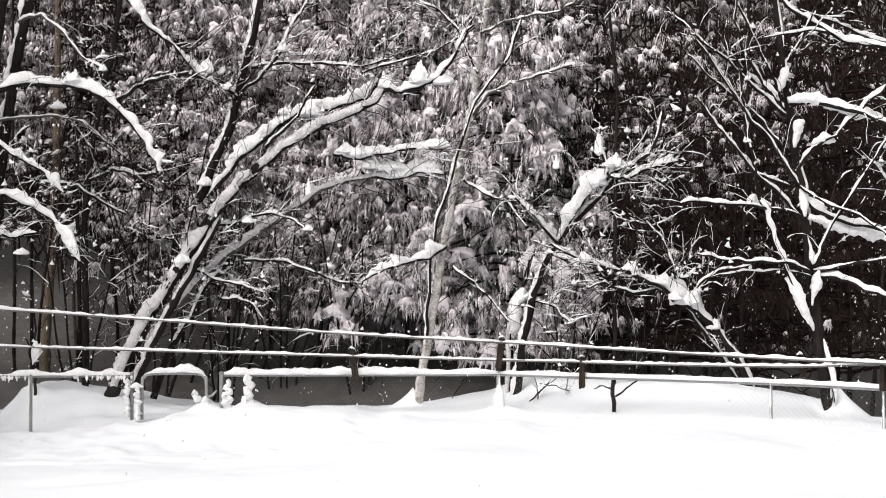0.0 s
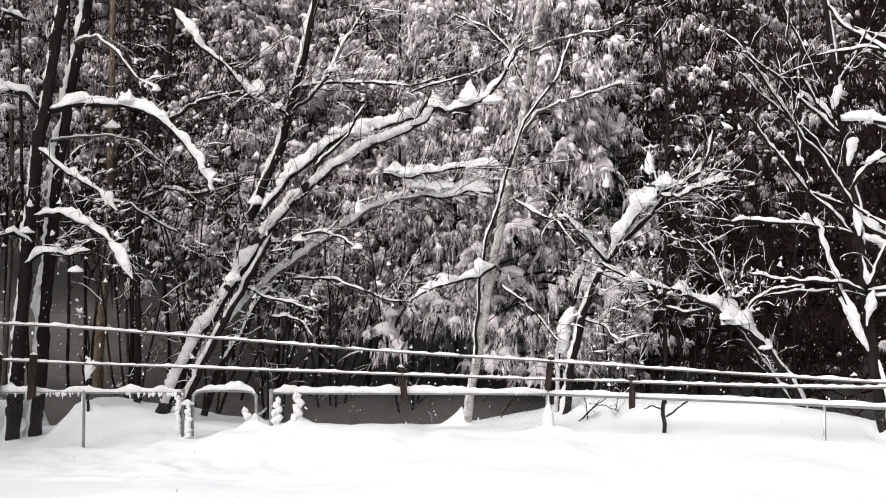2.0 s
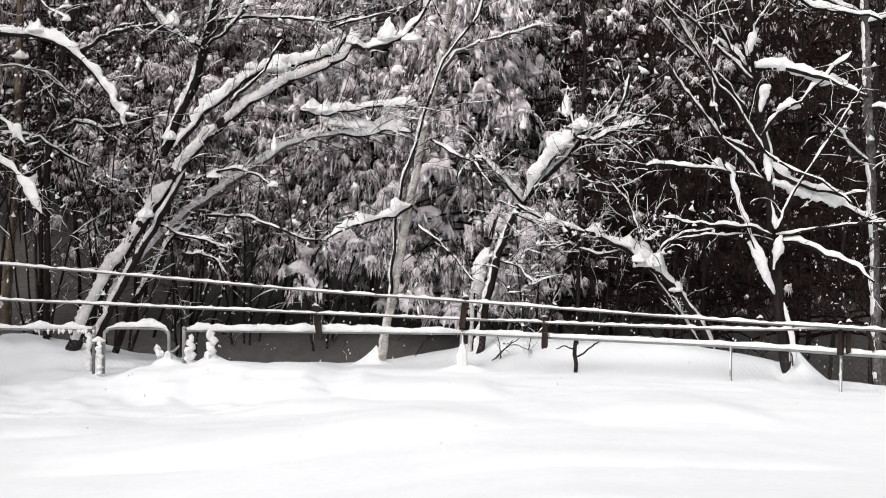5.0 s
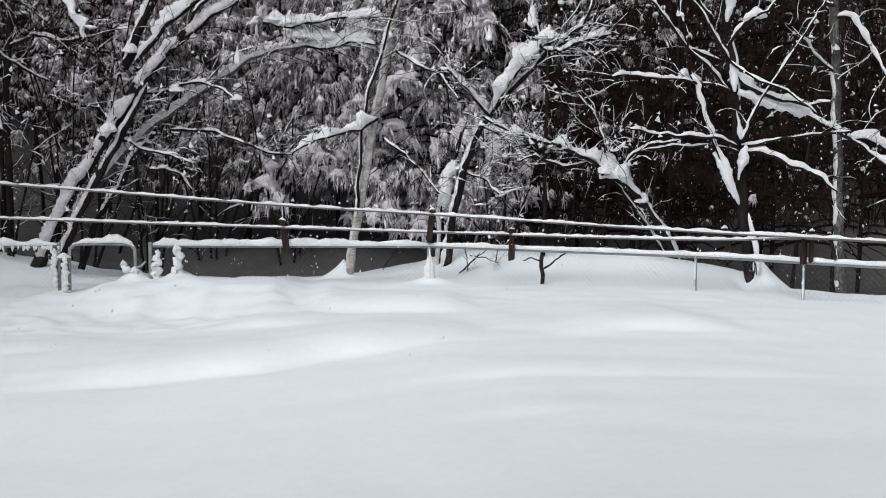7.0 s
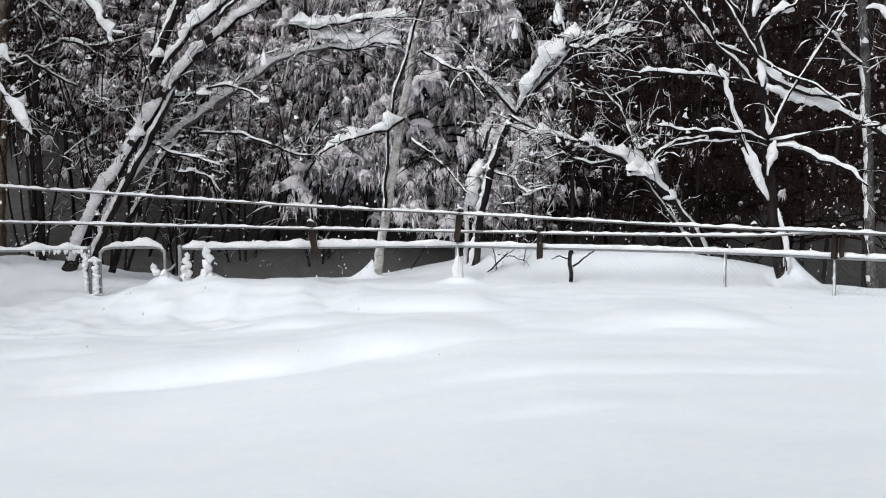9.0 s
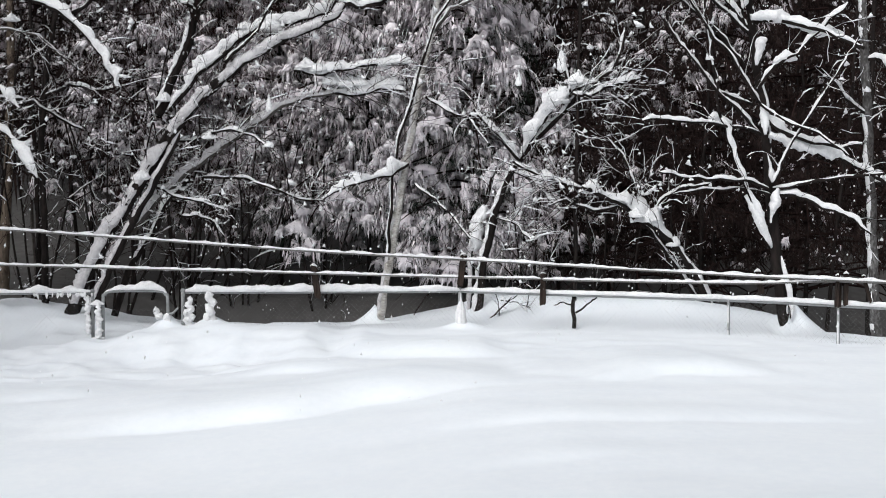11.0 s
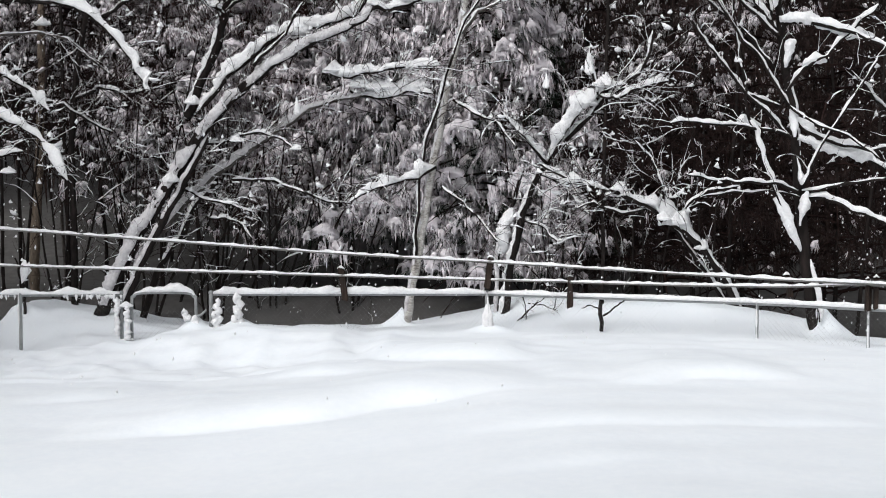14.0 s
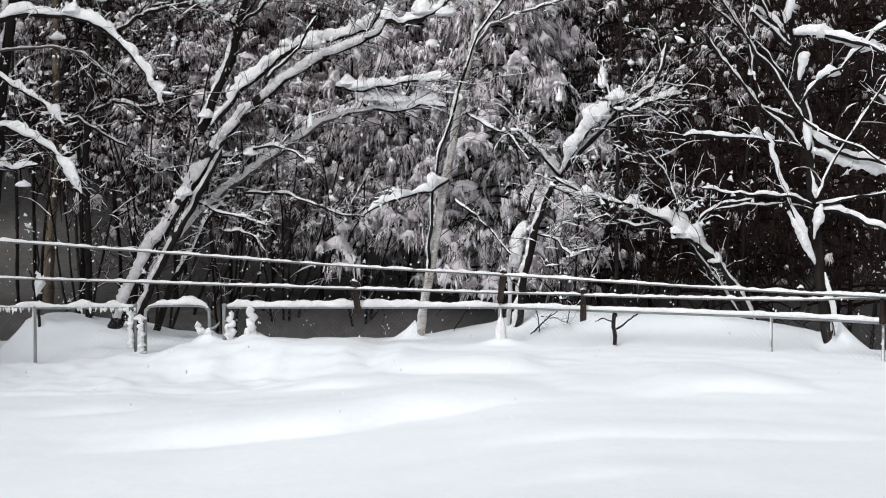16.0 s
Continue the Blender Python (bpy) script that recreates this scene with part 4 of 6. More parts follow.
limb(lean_tree, "limb", DARK_BARK, [(2.80, 14.00, 1.31, 0.015), (2.95, 13.93, 1.57, 0.013), (3.16, 13.88, 1.71, 0.012), (3.50, 13.80, 1.76, 0.010)], snow=0.025, twigs=20, length=0.50, cover=0.40, level=2)
limb(lean_tree, "limb", DARK_BARK, [(2.02, 13.80, 1.70, 0.019), (1.77, 13.80, 1.77, 0.018), (1.51, 13.80, 1.86, 0.016), (1.23, 13.80, 2.01, 0.014)], snow=0.065, twigs=22, length=0.56, cover=0.40, level=2)
limb(lean_tree, "limb", DARK_BARK, [(2.49, 13.90, 1.51, 0.015), (2.14, 13.75, 1.45, 0.013), (1.80, 13.59, 1.58, 0.011), (1.60, 13.50, 1.51, 0.009)], snow=0.028, twigs=20, length=0.56, cover=0.40, level=2)
limb(lean_tree, "limb", DARK_BARK, [(2.68, 13.90, 1.35, 0.015), (2.61, 13.86, 1.77, 0.013), (2.48, 13.83, 2.09, 0.011), (2.29, 13.80, 2.28, 0.010)], snow=0.021, twigs=25, length=0.62, cover=0.40, level=2)
hat(lean_tree, (2.76, 13.90, 1.31), 0.258, 0.232, 0.10)
hat(lean_tree, (2.64, 13.80, 1.37), 0.167, 0.141, -0.10)
hat(lean_tree, (3.10, 14.00, 1.03), 0.169, 0.169, 0.10)
hat(lean_tree, (2.12, 13.80, 1.64), 0.256, 0.218, 0.00)
hat(lean_tree, (1.58, 13.80, 1.80), 0.192, 0.167, 0.00)
finish(lean_tree)

right_tree = thing("bare_tree", (3.99, 12.60, 0.14), "dark bare tree with snow on its spreading limbs", "tree")
limb(right_tree, "trunk", DARK_BARK, [(4.02, 12.60, 0.05, 0.068), (3.95, 12.60, 0.40, 0.064), (3.89, 12.60, 0.87, 0.061), (3.83, 12.60, 1.45, 0.057), (3.77, 12.60, 2.15, 0.051), (3.69, 12.60, 2.74, 0.046), (3.61, 12.60, 3.33, 0.043), (3.54, 12.60, 3.86, 0.038), (3.47, 12.60, 4.51, 0.035), (3.41, 12.60, 5.46, 0.030)], snow=0.013, lean=(0.9, -0.3, 0.35), gaps=0.75, lumpy=0.6)
limb(right_tree, "limb", DARK_BARK, [(3.99, 12.45, 0.34, 0.013), (3.96, 12.45, 0.53, 0.011), (3.92, 12.45, 0.73, 0.009), (3.88, 12.45, 0.99, 0.007)], snow=0.069, lumpy=0.4, lean=(0.6, -0.6, 0.5))
limb(right_tree, "limb", DARK_BARK, [(3.79, 12.50, 1.07, 0.022), (3.64, 12.45, 1.39, 0.021), (3.46, 12.39, 1.80, 0.019), (3.30, 12.33, 2.17, 0.018), (3.21, 12.30, 2.40, 0.017)], snow=0.062, twigs=1, length=0.44, cover=0.28, lean=(0.3, -0.7, 0.6), lumpy=0.9, wide=0.9)
limb(right_tree, "limb", DARK_BARK, [(3.21, 12.30, 2.40, 0.017), (3.17, 12.28, 2.71, 0.015), (3.09, 12.25, 3.11, 0.013), (3.02, 12.23, 3.56, 0.011), (2.95, 12.20, 3.96, 0.008)], snow=0.013, twigs=8, length=0.62, cover=0.28, gaps=0.3)
limb(right_tree, "limb", DARK_BARK, [(3.54, 12.50, 3.33, 0.017), (3.29, 12.42, 3.59, 0.015), (3.07, 12.34, 3.90, 0.013), (2.97, 12.27, 4.20, 0.011), (2.98, 12.20, 4.53, 0.008)], snow=0.019, twigs=7, length=0.62, cover=0.28)
limb(right_tree, "limb", DARK_BARK, [(3.55, 12.50, 3.28, 0.017), (3.21, 12.35, 3.52, 0.015), (2.89, 12.19, 3.79, 0.012), (2.57, 12.05, 3.98, 0.009), (2.46, 12.00, 4.03, 0.008)], snow=0.026, twigs=8, length=0.62, cover=0.28)
limb(right_tree, "limb", DARK_BARK, [(3.69, 12.50, 2.23, 0.017), (3.44, 12.40, 2.46, 0.016), (3.19, 12.30, 2.65, 0.014), (2.99, 12.21, 2.87, 0.012), (2.74, 12.10, 3.12, 0.010), (2.56, 12.00, 3.36, 0.008)], snow=0.029, twigs=11, length=0.62, cover=0.28)
limb(right_tree, "limb", DARK_BARK, [(3.61, 12.40, 2.26, 0.017), (3.30, 12.30, 2.31, 0.015), (2.99, 12.20, 2.35, 0.013), (2.62, 12.09, 2.37, 0.010), (2.35, 12.00, 2.35, 0.008)], snow=0.032, twigs=10, length=0.56, cover=0.28)
limb(right_tree, "limb", DARK_BARK, [(3.73, 12.40, 1.68, 0.017), (3.47, 12.31, 1.77, 0.015), (3.09, 12.19, 1.77, 0.013), (2.79, 12.10, 1.79, 0.010), (2.50, 12.00, 1.85, 0.008)], snow=0.028, twigs=8, length=0.50, cover=0.28)
limb(right_tree, "limb", DARK_BARK, [(3.78, 12.50, 1.62, 0.013), (3.42, 12.37, 1.69, 0.012), (3.05, 12.24, 1.68, 0.010), (2.67, 12.10, 1.62, 0.008)], snow=0.022, twigs=5, length=0.50, cover=0.28)
limb(right_tree, "limb", DARK_BARK, [(3.81, 12.50, 1.68, 0.022), (4.12, 12.38, 1.74, 0.019), (4.46, 12.24, 1.80, 0.016), (4.81, 12.10, 1.83, 0.013)], snow=0.046, twigs=7, length=0.50, cover=0.28)
limb(right_tree, "limb", DARK_BARK, [(3.84, 12.50, 1.62, 0.022), (4.07, 12.43, 1.59, 0.020), (4.28, 12.36, 1.48, 0.017), (4.53, 12.28, 1.39, 0.015), (4.73, 12.20, 1.22, 0.013)], snow=0.046, twigs=5, length=0.50, cover=0.28)
limb(right_tree, "limb", DARK_BARK, [(3.70, 12.50, 2.44, 0.026), (3.85, 12.44, 2.29, 0.023), (4.11, 12.36, 2.17, 0.020), (4.42, 12.26, 2.09, 0.015), (4.63, 12.20, 2.13, 0.013)], snow=0.070, twigs=6, length=0.50, cover=0.28)
limb(right_tree, "limb", DARK_BARK, [(3.60, 12.50, 3.40, 0.026), (3.81, 12.42, 3.42, 0.024), (4.06, 12.32, 3.33, 0.022), (4.26, 12.25, 3.27, 0.020), (4.60, 12.10, 3.08, 0.017)], snow=0.060, twigs=7, length=0.56, cover=0.28)
limb(right_tree, "limb", DARK_BARK, [(3.79, 12.40, 1.74, 0.013), (3.88, 12.35, 2.00, 0.012), (4.04, 12.29, 2.31, 0.011), (4.24, 12.22, 2.64, 0.010), (4.44, 12.15, 2.98, 0.009), (4.55, 12.10, 3.20, 0.008)], snow=0.016, twigs=7, length=0.50, cover=0.28)
limb(right_tree, "limb", DARK_BARK, [(3.57, 12.50, 3.84, 0.013), (3.70, 12.44, 4.06, 0.012), (3.80, 12.37, 4.34, 0.010), (3.90, 12.30, 4.61, 0.009)], snow=0.016, twigs=7, length=0.62, cover=0.28)
limb(right_tree, "limb", DARK_BARK, [(3.66, 12.50, 2.73, 0.017), (3.80, 12.44, 2.94, 0.015), (4.02, 12.37, 3.06, 0.014), (4.27, 12.28, 3.34, 0.011), (4.47, 12.20, 3.55, 0.008)], snow=0.032, twigs=10, length=0.62, cover=0.28)
limb(right_tree, "limb", DARK_BARK, [(3.64, 12.40, 2.55, 0.013), (3.36, 12.30, 2.94, 0.012), (3.11, 12.22, 3.19, 0.011), (2.81, 12.11, 3.60, 0.010), (2.51, 12.00, 3.98, 0.008)], snow=0.019, twigs=11, length=0.62, cover=0.28)
limb(right_tree, "limb", DARK_BARK, [(3.50, 12.50, 2.95, 0.015), (3.28, 12.41, 3.21, 0.013), (3.05, 12.33, 3.39, 0.011), (2.77, 12.21, 3.74, 0.009), (2.48, 12.10, 4.04, 0.006)], snow=0.019, twigs=6, length=0.4, cover=0.28, gaps=0.15)
limb(right_tree, "limb", DARK_BARK, [(3.56, 12.55, 2.90, 0.015), (3.27, 12.45, 3.21, 0.013), (2.96, 12.35, 3.47, 0.010), (2.66, 12.26, 3.69, 0.008), (2.46, 12.20, 3.87, 0.006)], snow=0.019, twigs=6, length=0.4, cover=0.28, gaps=0.15)
limb(right_tree, "limb", DARK_BARK, [(3.59, 12.50, 2.55, 0.015), (3.19, 12.41, 2.68, 0.013), (2.88, 12.31, 3.06, 0.010), (2.54, 12.20, 3.44, 0.006)], snow=0.019, twigs=6, length=0.4, cover=0.28, gaps=0.15)
limb(right_tree, "limb", DARK_BARK, [(3.54, 12.50, 3.28, 0.015), (3.45, 12.46, 3.58, 0.014), (3.23, 12.40, 4.00, 0.012), (2.99, 12.33, 4.45, 0.010), (2.89, 12.30, 4.67, 0.009)], snow=0.019, twigs=6, length=0.4, cover=0.28, gaps=0.15)
limb(right_tree, "limb", DARK_BARK, [(3.45, 12.50, 4.60, 0.017), (3.60, 12.45, 4.37, 0.017), (3.87, 12.39, 4.19, 0.016), (4.11, 12.33, 4.01, 0.015), (4.49, 12.26, 3.94, 0.014), (4.77, 12.20, 3.87, 0.013)], snow=0.055, twigs=8, length=0.4, cover=0.28)
limb(right_tree, "limb", DARK_BARK, [(3.98, 12.40, 4.11, 0.013), (3.81, 12.35, 4.14, 0.011), (3.54, 12.28, 4.09, 0.009), (3.24, 12.20, 4.03, 0.006)], snow=0.022, twigs=5, length=0.3, cover=0.28)
limb(right_tree, "limb", DARK_BARK, [(3.64, 12.40, 2.55, 0.015), (3.92, 12.29, 2.34, 0.013), (4.18, 12.21, 2.24, 0.011), (4.45, 12.10, 2.01, 0.008)], snow=0.025, twigs=6, length=0.3, cover=0.28)
packed_snow(right_tree, [(3.46, 12.44, 3.53, 0.009), (3.48, 12.44, 3.60, 0.037), (3.50, 12.44, 3.67, 0.050), (3.51, 12.44, 3.73, 0.042), (3.55, 12.44, 3.78, 0.018)])
packed_snow(right_tree, [(3.61, 12.44, 2.95, 0.009), (3.62, 12.44, 3.04, 0.032), (3.64, 12.44, 3.12, 0.050), (3.65, 12.44, 3.19, 0.052), (3.71, 12.44, 3.22, 0.018)])
packed_snow(right_tree, [(3.71, 12.44, 2.24, 0.009), (3.70, 12.44, 2.34, 0.032), (3.69, 12.44, 2.42, 0.037), (3.68, 12.44, 2.49, 0.032), (3.67, 12.44, 2.53, 0.014)])
packed_snow(right_tree, [(3.79, 12.44, 1.75, 0.014), (3.77, 12.44, 1.85, 0.027), (3.75, 12.44, 1.96, 0.018), (3.73, 12.44, 2.05, 0.009)])
packed_snow(right_tree, [(3.77, 12.44, 1.33, 0.009), (3.78, 12.44, 1.42, 0.023), (3.81, 12.44, 1.54, 0.050), (3.83, 12.44, 1.62, 0.042), (3.84, 12.44, 1.69, 0.014)])
packed_snow(right_tree, [(3.55, 12.44, 3.44, 0.032), (3.67, 12.44, 3.46, 0.050), (3.82, 12.44, 3.45, 0.064), (3.96, 12.44, 3.40, 0.056), (4.11, 12.44, 3.35, 0.052), (4.25, 12.44, 3.32, 0.060), (4.37, 12.44, 3.29, 0.048), (4.51, 12.44, 3.26, 0.037)])
packed_snow(right_tree, [(3.79, 12.44, 2.98, 0.018), (3.85, 12.44, 3.02, 0.048), (3.91, 12.44, 3.05, 0.056), (3.98, 12.44, 3.03, 0.042), (4.03, 12.44, 3.01, 0.014)])
packed_snow(right_tree, [(3.75, 12.44, 2.24, 0.027), (3.88, 12.44, 2.20, 0.042), (4.01, 12.44, 2.14, 0.048), (4.15, 12.44, 2.12, 0.060), (4.32, 12.44, 2.08, 0.072), (4.50, 12.44, 2.06, 0.068)])
packed_snow(right_tree, [(3.73, 12.44, 1.14, 0.009), (3.68, 12.44, 1.27, 0.037), (3.62, 12.44, 1.42, 0.042), (3.56, 12.44, 1.54, 0.027), (3.51, 12.44, 1.62, 0.023)])
packed_snow(right_tree, [(3.12, 12.44, 2.40, 0.027), (3.20, 12.44, 2.42, 0.042), (3.28, 12.44, 2.40, 0.037), (3.36, 12.44, 2.36, 0.018)])
packed_snow(right_tree, [(3.13, 12.44, 3.73, 0.009), (3.24, 12.44, 3.65, 0.027), (3.35, 12.44, 3.56, 0.037), (3.44, 12.44, 3.50, 0.014)])
finish(right_tree)

far_right = thing("grey_trunk_tree", (5.07, 13.00, -0.11), "tall grey-barked tree with snow-laden drooping limbs", "tree")
limb(far_right, "trunk", MOTTLED, [(5.15, 13.00, -0.24, 0.054), (5.08, 13.00, 0.44, 0.053), (5.05, 13.00, 1.06, 0.051), (5.03, 13.00, 1.67, 0.050), (4.98, 13.00, 2.46, 0.048), (4.94, 13.00, 3.19, 0.046), (4.88, 13.00, 4.38, 0.043), (4.81, 13.00, 6.13, 0.038)], snow=0.010, lean=(-1.0, -0.12, 0.3), gaps=0.5)
limb(far_right, "limb", DARK_BARK, [(5.55, 12.60, 1.38, 0.026), (5.33, 12.66, 1.55, 0.024), (5.11, 12.72, 1.73, 0.021), (4.88, 12.78, 1.88, 0.019), (4.59, 12.85, 2.03, 0.016), (4.39, 12.90, 2.18, 0.013)], snow=0.070, twigs=12, length=0.4)
limb(far_right, "limb", DARK_BARK, [(5.03, 13.00, 1.74, 0.023), (5.29, 12.88, 1.77, 0.020), (5.55, 12.75, 1.61, 0.017), (5.80, 12.60, 1.38, 0.013)], snow=0.082, twigs=16, length=0.5)
limb(far_right, "limb", DARK_BARK, [(4.95, 13.00, 3.07, 0.023), (5.11, 12.92, 3.06, 0.021), (5.25, 12.77, 2.75, 0.018), (5.34, 12.64, 2.50, 0.016), (5.42, 12.50, 2.20, 0.013)], snow=0.072, twigs=14, length=0.5)
limb(far_right, "limb", DARK_BARK, [(4.98, 13.00, 2.49, 0.018), (4.75, 12.90, 2.61, 0.015), (4.55, 12.79, 2.80, 0.012), (4.37, 12.70, 2.94, 0.009)], snow=0.033, twigs=10, length=0.4)
limb(far_right, "limb", DARK_BARK, [(4.90, 13.00, 3.99, 0.023), (5.17, 12.75, 4.03, 0.018), (5.43, 12.50, 3.93, 0.013)], snow=0.072, twigs=10, length=0.5)
limb(far_right, "limb", DARK_BARK, [(4.90, 13.00, 4.08, 0.018), (4.61, 12.89, 4.14, 0.015), (4.26, 12.74, 4.25, 0.012), (3.91, 12.60, 4.33, 0.009)], snow=0.033, twigs=12, length=0.5)
finish(far_right)

# ---- slim trunks in the dim wood ----

slim = thing("slim_trunk", (-5.68, 17.00, -0.24), "slim dark tree trunk in the shaded wood", "tree", "slim trunks in the wood")
limb(slim, "trunk", DARK_BARK, [(-5.68, 17.00, -0.43, 0.023), (-5.62, 17.00, 1.14, 0.019), (-5.39, 17.00, 2.95, 0.015), (-5.26, 17.00, 4.14, 0.013)], twigs=14, length=0.6, cover=0.15, sides=6, level=2)
finish(slim)

slim = thing("slim_trunk", (-5.64, 17.50, -0.29), "pale tan tree trunk in the shaded wood", "tree", "slim trunks in the wood")
limb(slim, "trunk", TAN_BARK, [(-5.72, 17.50, -0.49, 0.082), (-5.69, 17.50, 1.12, 0.076), (-5.62, 17.50, 2.10, 0.068), (-5.57, 17.50, 3.2, 0.056), (-5.55, 17.50, 6.93, 0.036)], twigs=14, length=0.6, cover=0.15, sides=6, level=2)
finish(slim)

slim = thing("slim_trunk", (-5.03, 17.00, -0.24), "slim dark tree trunk in the shaded wood", "tree", "slim trunks in the wood")
limb(slim, "trunk", DARK_BARK, [(-5.03, 17.00, -0.44, 0.034), (-5.07, 17.00, 1.13, 0.031), (-5.12, 17.00, 2.95, 0.027), (-5.17, 17.00, 6.30, 0.019)], twigs=14, length=0.6, cover=0.15, sides=6, level=2)
finish(slim)

slim = thing("slim_trunk", (-5.49, 19.00, -0.45), "slim dark tree trunk in the shaded wood", "tree", "slim trunks in the wood")
limb(slim, "trunk", DARK_BARK, [(-5.49, 19.00, -0.67, 0.032), (-5.65, 19.00, 1.09, 0.029), (-5.86, 19.00, 3.12, 0.025), (-6.03, 19.00, 7.40, 0.018)], twigs=14, length=0.6, cover=0.15, sides=6, level=2)
finish(slim)

slim = thing("slim_trunk", (-5.36, 20.00, -0.56), "slim dark tree trunk in the shaded wood", "tree", "slim trunks in the wood")
limb(slim, "trunk", DARK_BARK, [(-5.36, 20.00, -0.79, 0.033), (-5.35, 20.00, 1.06, 0.030), (-5.54, 20.00, 3.20, 0.027), (-5.63, 20.00, 7.70, 0.019)], twigs=14, length=0.6, cover=0.15, sides=6, level=2)
finish(slim)

slim = thing("slim_trunk", (-4.60, 18.00, -0.35), "slim dark tree trunk in the shaded wood", "tree", "slim trunks in the wood")
limb(slim, "trunk", DARK_BARK, [(-4.60, 18.00, -0.56, 0.024), (-4.60, 18.00, 1.11, 0.022), (-4.58, 18.00, 3.03, 0.019), (-4.58, 18.00, 6.57, 0.014)], twigs=14, length=0.6, cover=0.15, sides=6, level=2)
finish(slim)

slim = thing("slim_trunk", (-5.94, 17.00, -0.24), "slim dark tree trunk in the shaded wood", "tree", "slim trunks in the wood")
limb(slim, "trunk", DARK_BARK, [(-5.93, 17.00, -0.43, 0.028), (-5.98, 17.00, 1.14, 0.025), (-6.00, 17.00, 2.95, 0.022), (-6.04, 17.00, 5.98, 0.016)], twigs=14, length=0.6, cover=0.15, sides=6, level=2)
finish(slim)

slim = thing("slim_trunk", (-6.49, 17.00, -0.24), "slim dark tree trunk in the shaded wood", "tree", "slim trunks in the wood")
limb(slim, "trunk", DARK_BARK, [(-6.48, 17.00, -0.43, 0.034), (-6.58, 17.00, 1.14, 0.031), (-6.67, 17.00, 2.96, 0.027), (-6.78, 17.00, 6.79, 0.019)], twigs=14, length=0.6, cover=0.15, sides=6, level=2)
finish(slim)

slim = thing("slim_trunk", (-7.28, 18.00, -0.34), "slim grey tree trunk in the shaded wood", "tree", "slim trunks in the wood")
limb(slim, "trunk", GREY_BARK, [(-7.28, 18.00, -0.55, 0.042), (-7.27, 18.00, 1.12, 0.038), (-7.23, 18.00, 3.04, 0.033), (-7.23, 18.00, 7.09, 0.024)], twigs=14, length=0.6, cover=0.15, sides=6, level=2)
finish(slim)

slim = thing("slim_trunk", (-4.04, 18.00, -0.35), "slim grey tree trunk in the shaded wood", "tree", "slim trunks in the wood")
limb(slim, "trunk", GREY_BARK, [(-4.04, 18.00, -0.56, 0.030), (-3.98, 18.00, 1.11, 0.027), (-3.89, 18.00, 3.03, 0.024), (-3.83, 18.00, 7.08, 0.017)], twigs=14, length=0.6, cover=0.15, sides=6, level=2)
finish(slim)

slim = thing("slim_trunk", (-1.30, 17.00, -0.25), "slim dark tree trunk in the shaded wood", "tree", "slim trunks in the wood")
limb(slim, "trunk", DARK_BARK, [(-1.30, 17.00, -0.45, 0.028), (-1.26, 17.00, 1.12, 0.026), (-1.29, 17.00, 2.94, 0.023), (-1.28, 17.00, 7.57, 0.016)], twigs=14, length=0.6, cover=0.15, sides=6, level=2)
finish(slim)

slim = thing("slim_trunk", (3.89, 16.00, -0.17), "slim dark tree trunk in the shaded wood", "tree", "slim trunks in the wood")
limb(slim, "trunk", DARK_BARK, [(3.89, 16.00, -0.35, 0.027), (3.92, 16.00, 1.13, 0.024), (4.00, 16.00, 2.84, 0.021), (4.07, 16.00, 6.44, 0.015)], twigs=14, length=0.6, cover=0.15, sides=6, level=2)
finish(slim)

slim = thing("slim_trunk", (3.66, 17.00, -0.27), "slim dark tree trunk in the shaded wood", "tree", "slim trunks in the wood")
limb(slim, "trunk", DARK_BARK, [(3.66, 17.00, -0.47, 0.023), (3.67, 17.00, 1.10, 0.020), (3.66, 17.00, 2.92, 0.017), (3.68, 17.00, 5.95, 0.013)], twigs=14, length=0.6, cover=0.15, sides=6, level=2)
finish(slim)

slim = thing("slim_trunk", (5.59, 16.00, -0.17), "slim dark tree trunk in the shaded wood", "tree", "slim trunks in the wood")
limb(slim, "trunk", DARK_BARK, [(5.59, 16.00, -0.36, 0.027), (5.72, 16.00, 1.12, 0.024), (5.91, 16.00, 2.83, 0.021), (6.09, 16.00, 6.43, 0.015)], twigs=14, length=0.6, cover=0.15, sides=6, level=2)
finish(slim)

slim = thing("slim_trunk", (5.80, 15.00, -0.07), "slim dark tree trunk in the shaded wood", "tree", "slim trunks in the wood")
limb(slim, "trunk", DARK_BARK, [(5.79, 15.00, -0.24, 0.035), (5.82, 15.00, 1.15, 0.032), (5.80, 15.00, 2.75, 0.028), (5.84, 15.00, 6.13, 0.020)], twigs=14, length=0.6, cover=0.15, sides=6, level=2)
finish(slim)

slim = thing("slim_trunk", (-5.97, 20.00, -0.56), "slim grey tree trunk in the shaded wood", "tree", "slim trunks in the wood")
limb(slim, "trunk", GREY_BARK, [(-5.96, 20.00, -0.79, 0.033), (-6.05, 20.00, 1.06, 0.030), (-6.15, 20.00, 3.20, 0.027), (-6.25, 20.00, 8.18, 0.019)], twigs=14, length=0.6, cover=0.15, sides=6, level=2)
finish(slim)

slim = thing("slim_trunk", (-3.63, 16.20, -0.16), "slim leaning dark trunk in the shaded wood", "tree", "slim trunks in the wood")
limb(slim, "trunk", DARK_BARK, [(-3.75, 16.20, -0.23, 0.022), (-3.46, 16.10, 0.56, 0.018), (-3.23, 16.02, 1.19, 0.015), (-2.91, 15.90, 2.19, 0.011)], twigs=10, length=0.5, cover=0.15, sides=6, level=2)
finish(slim)

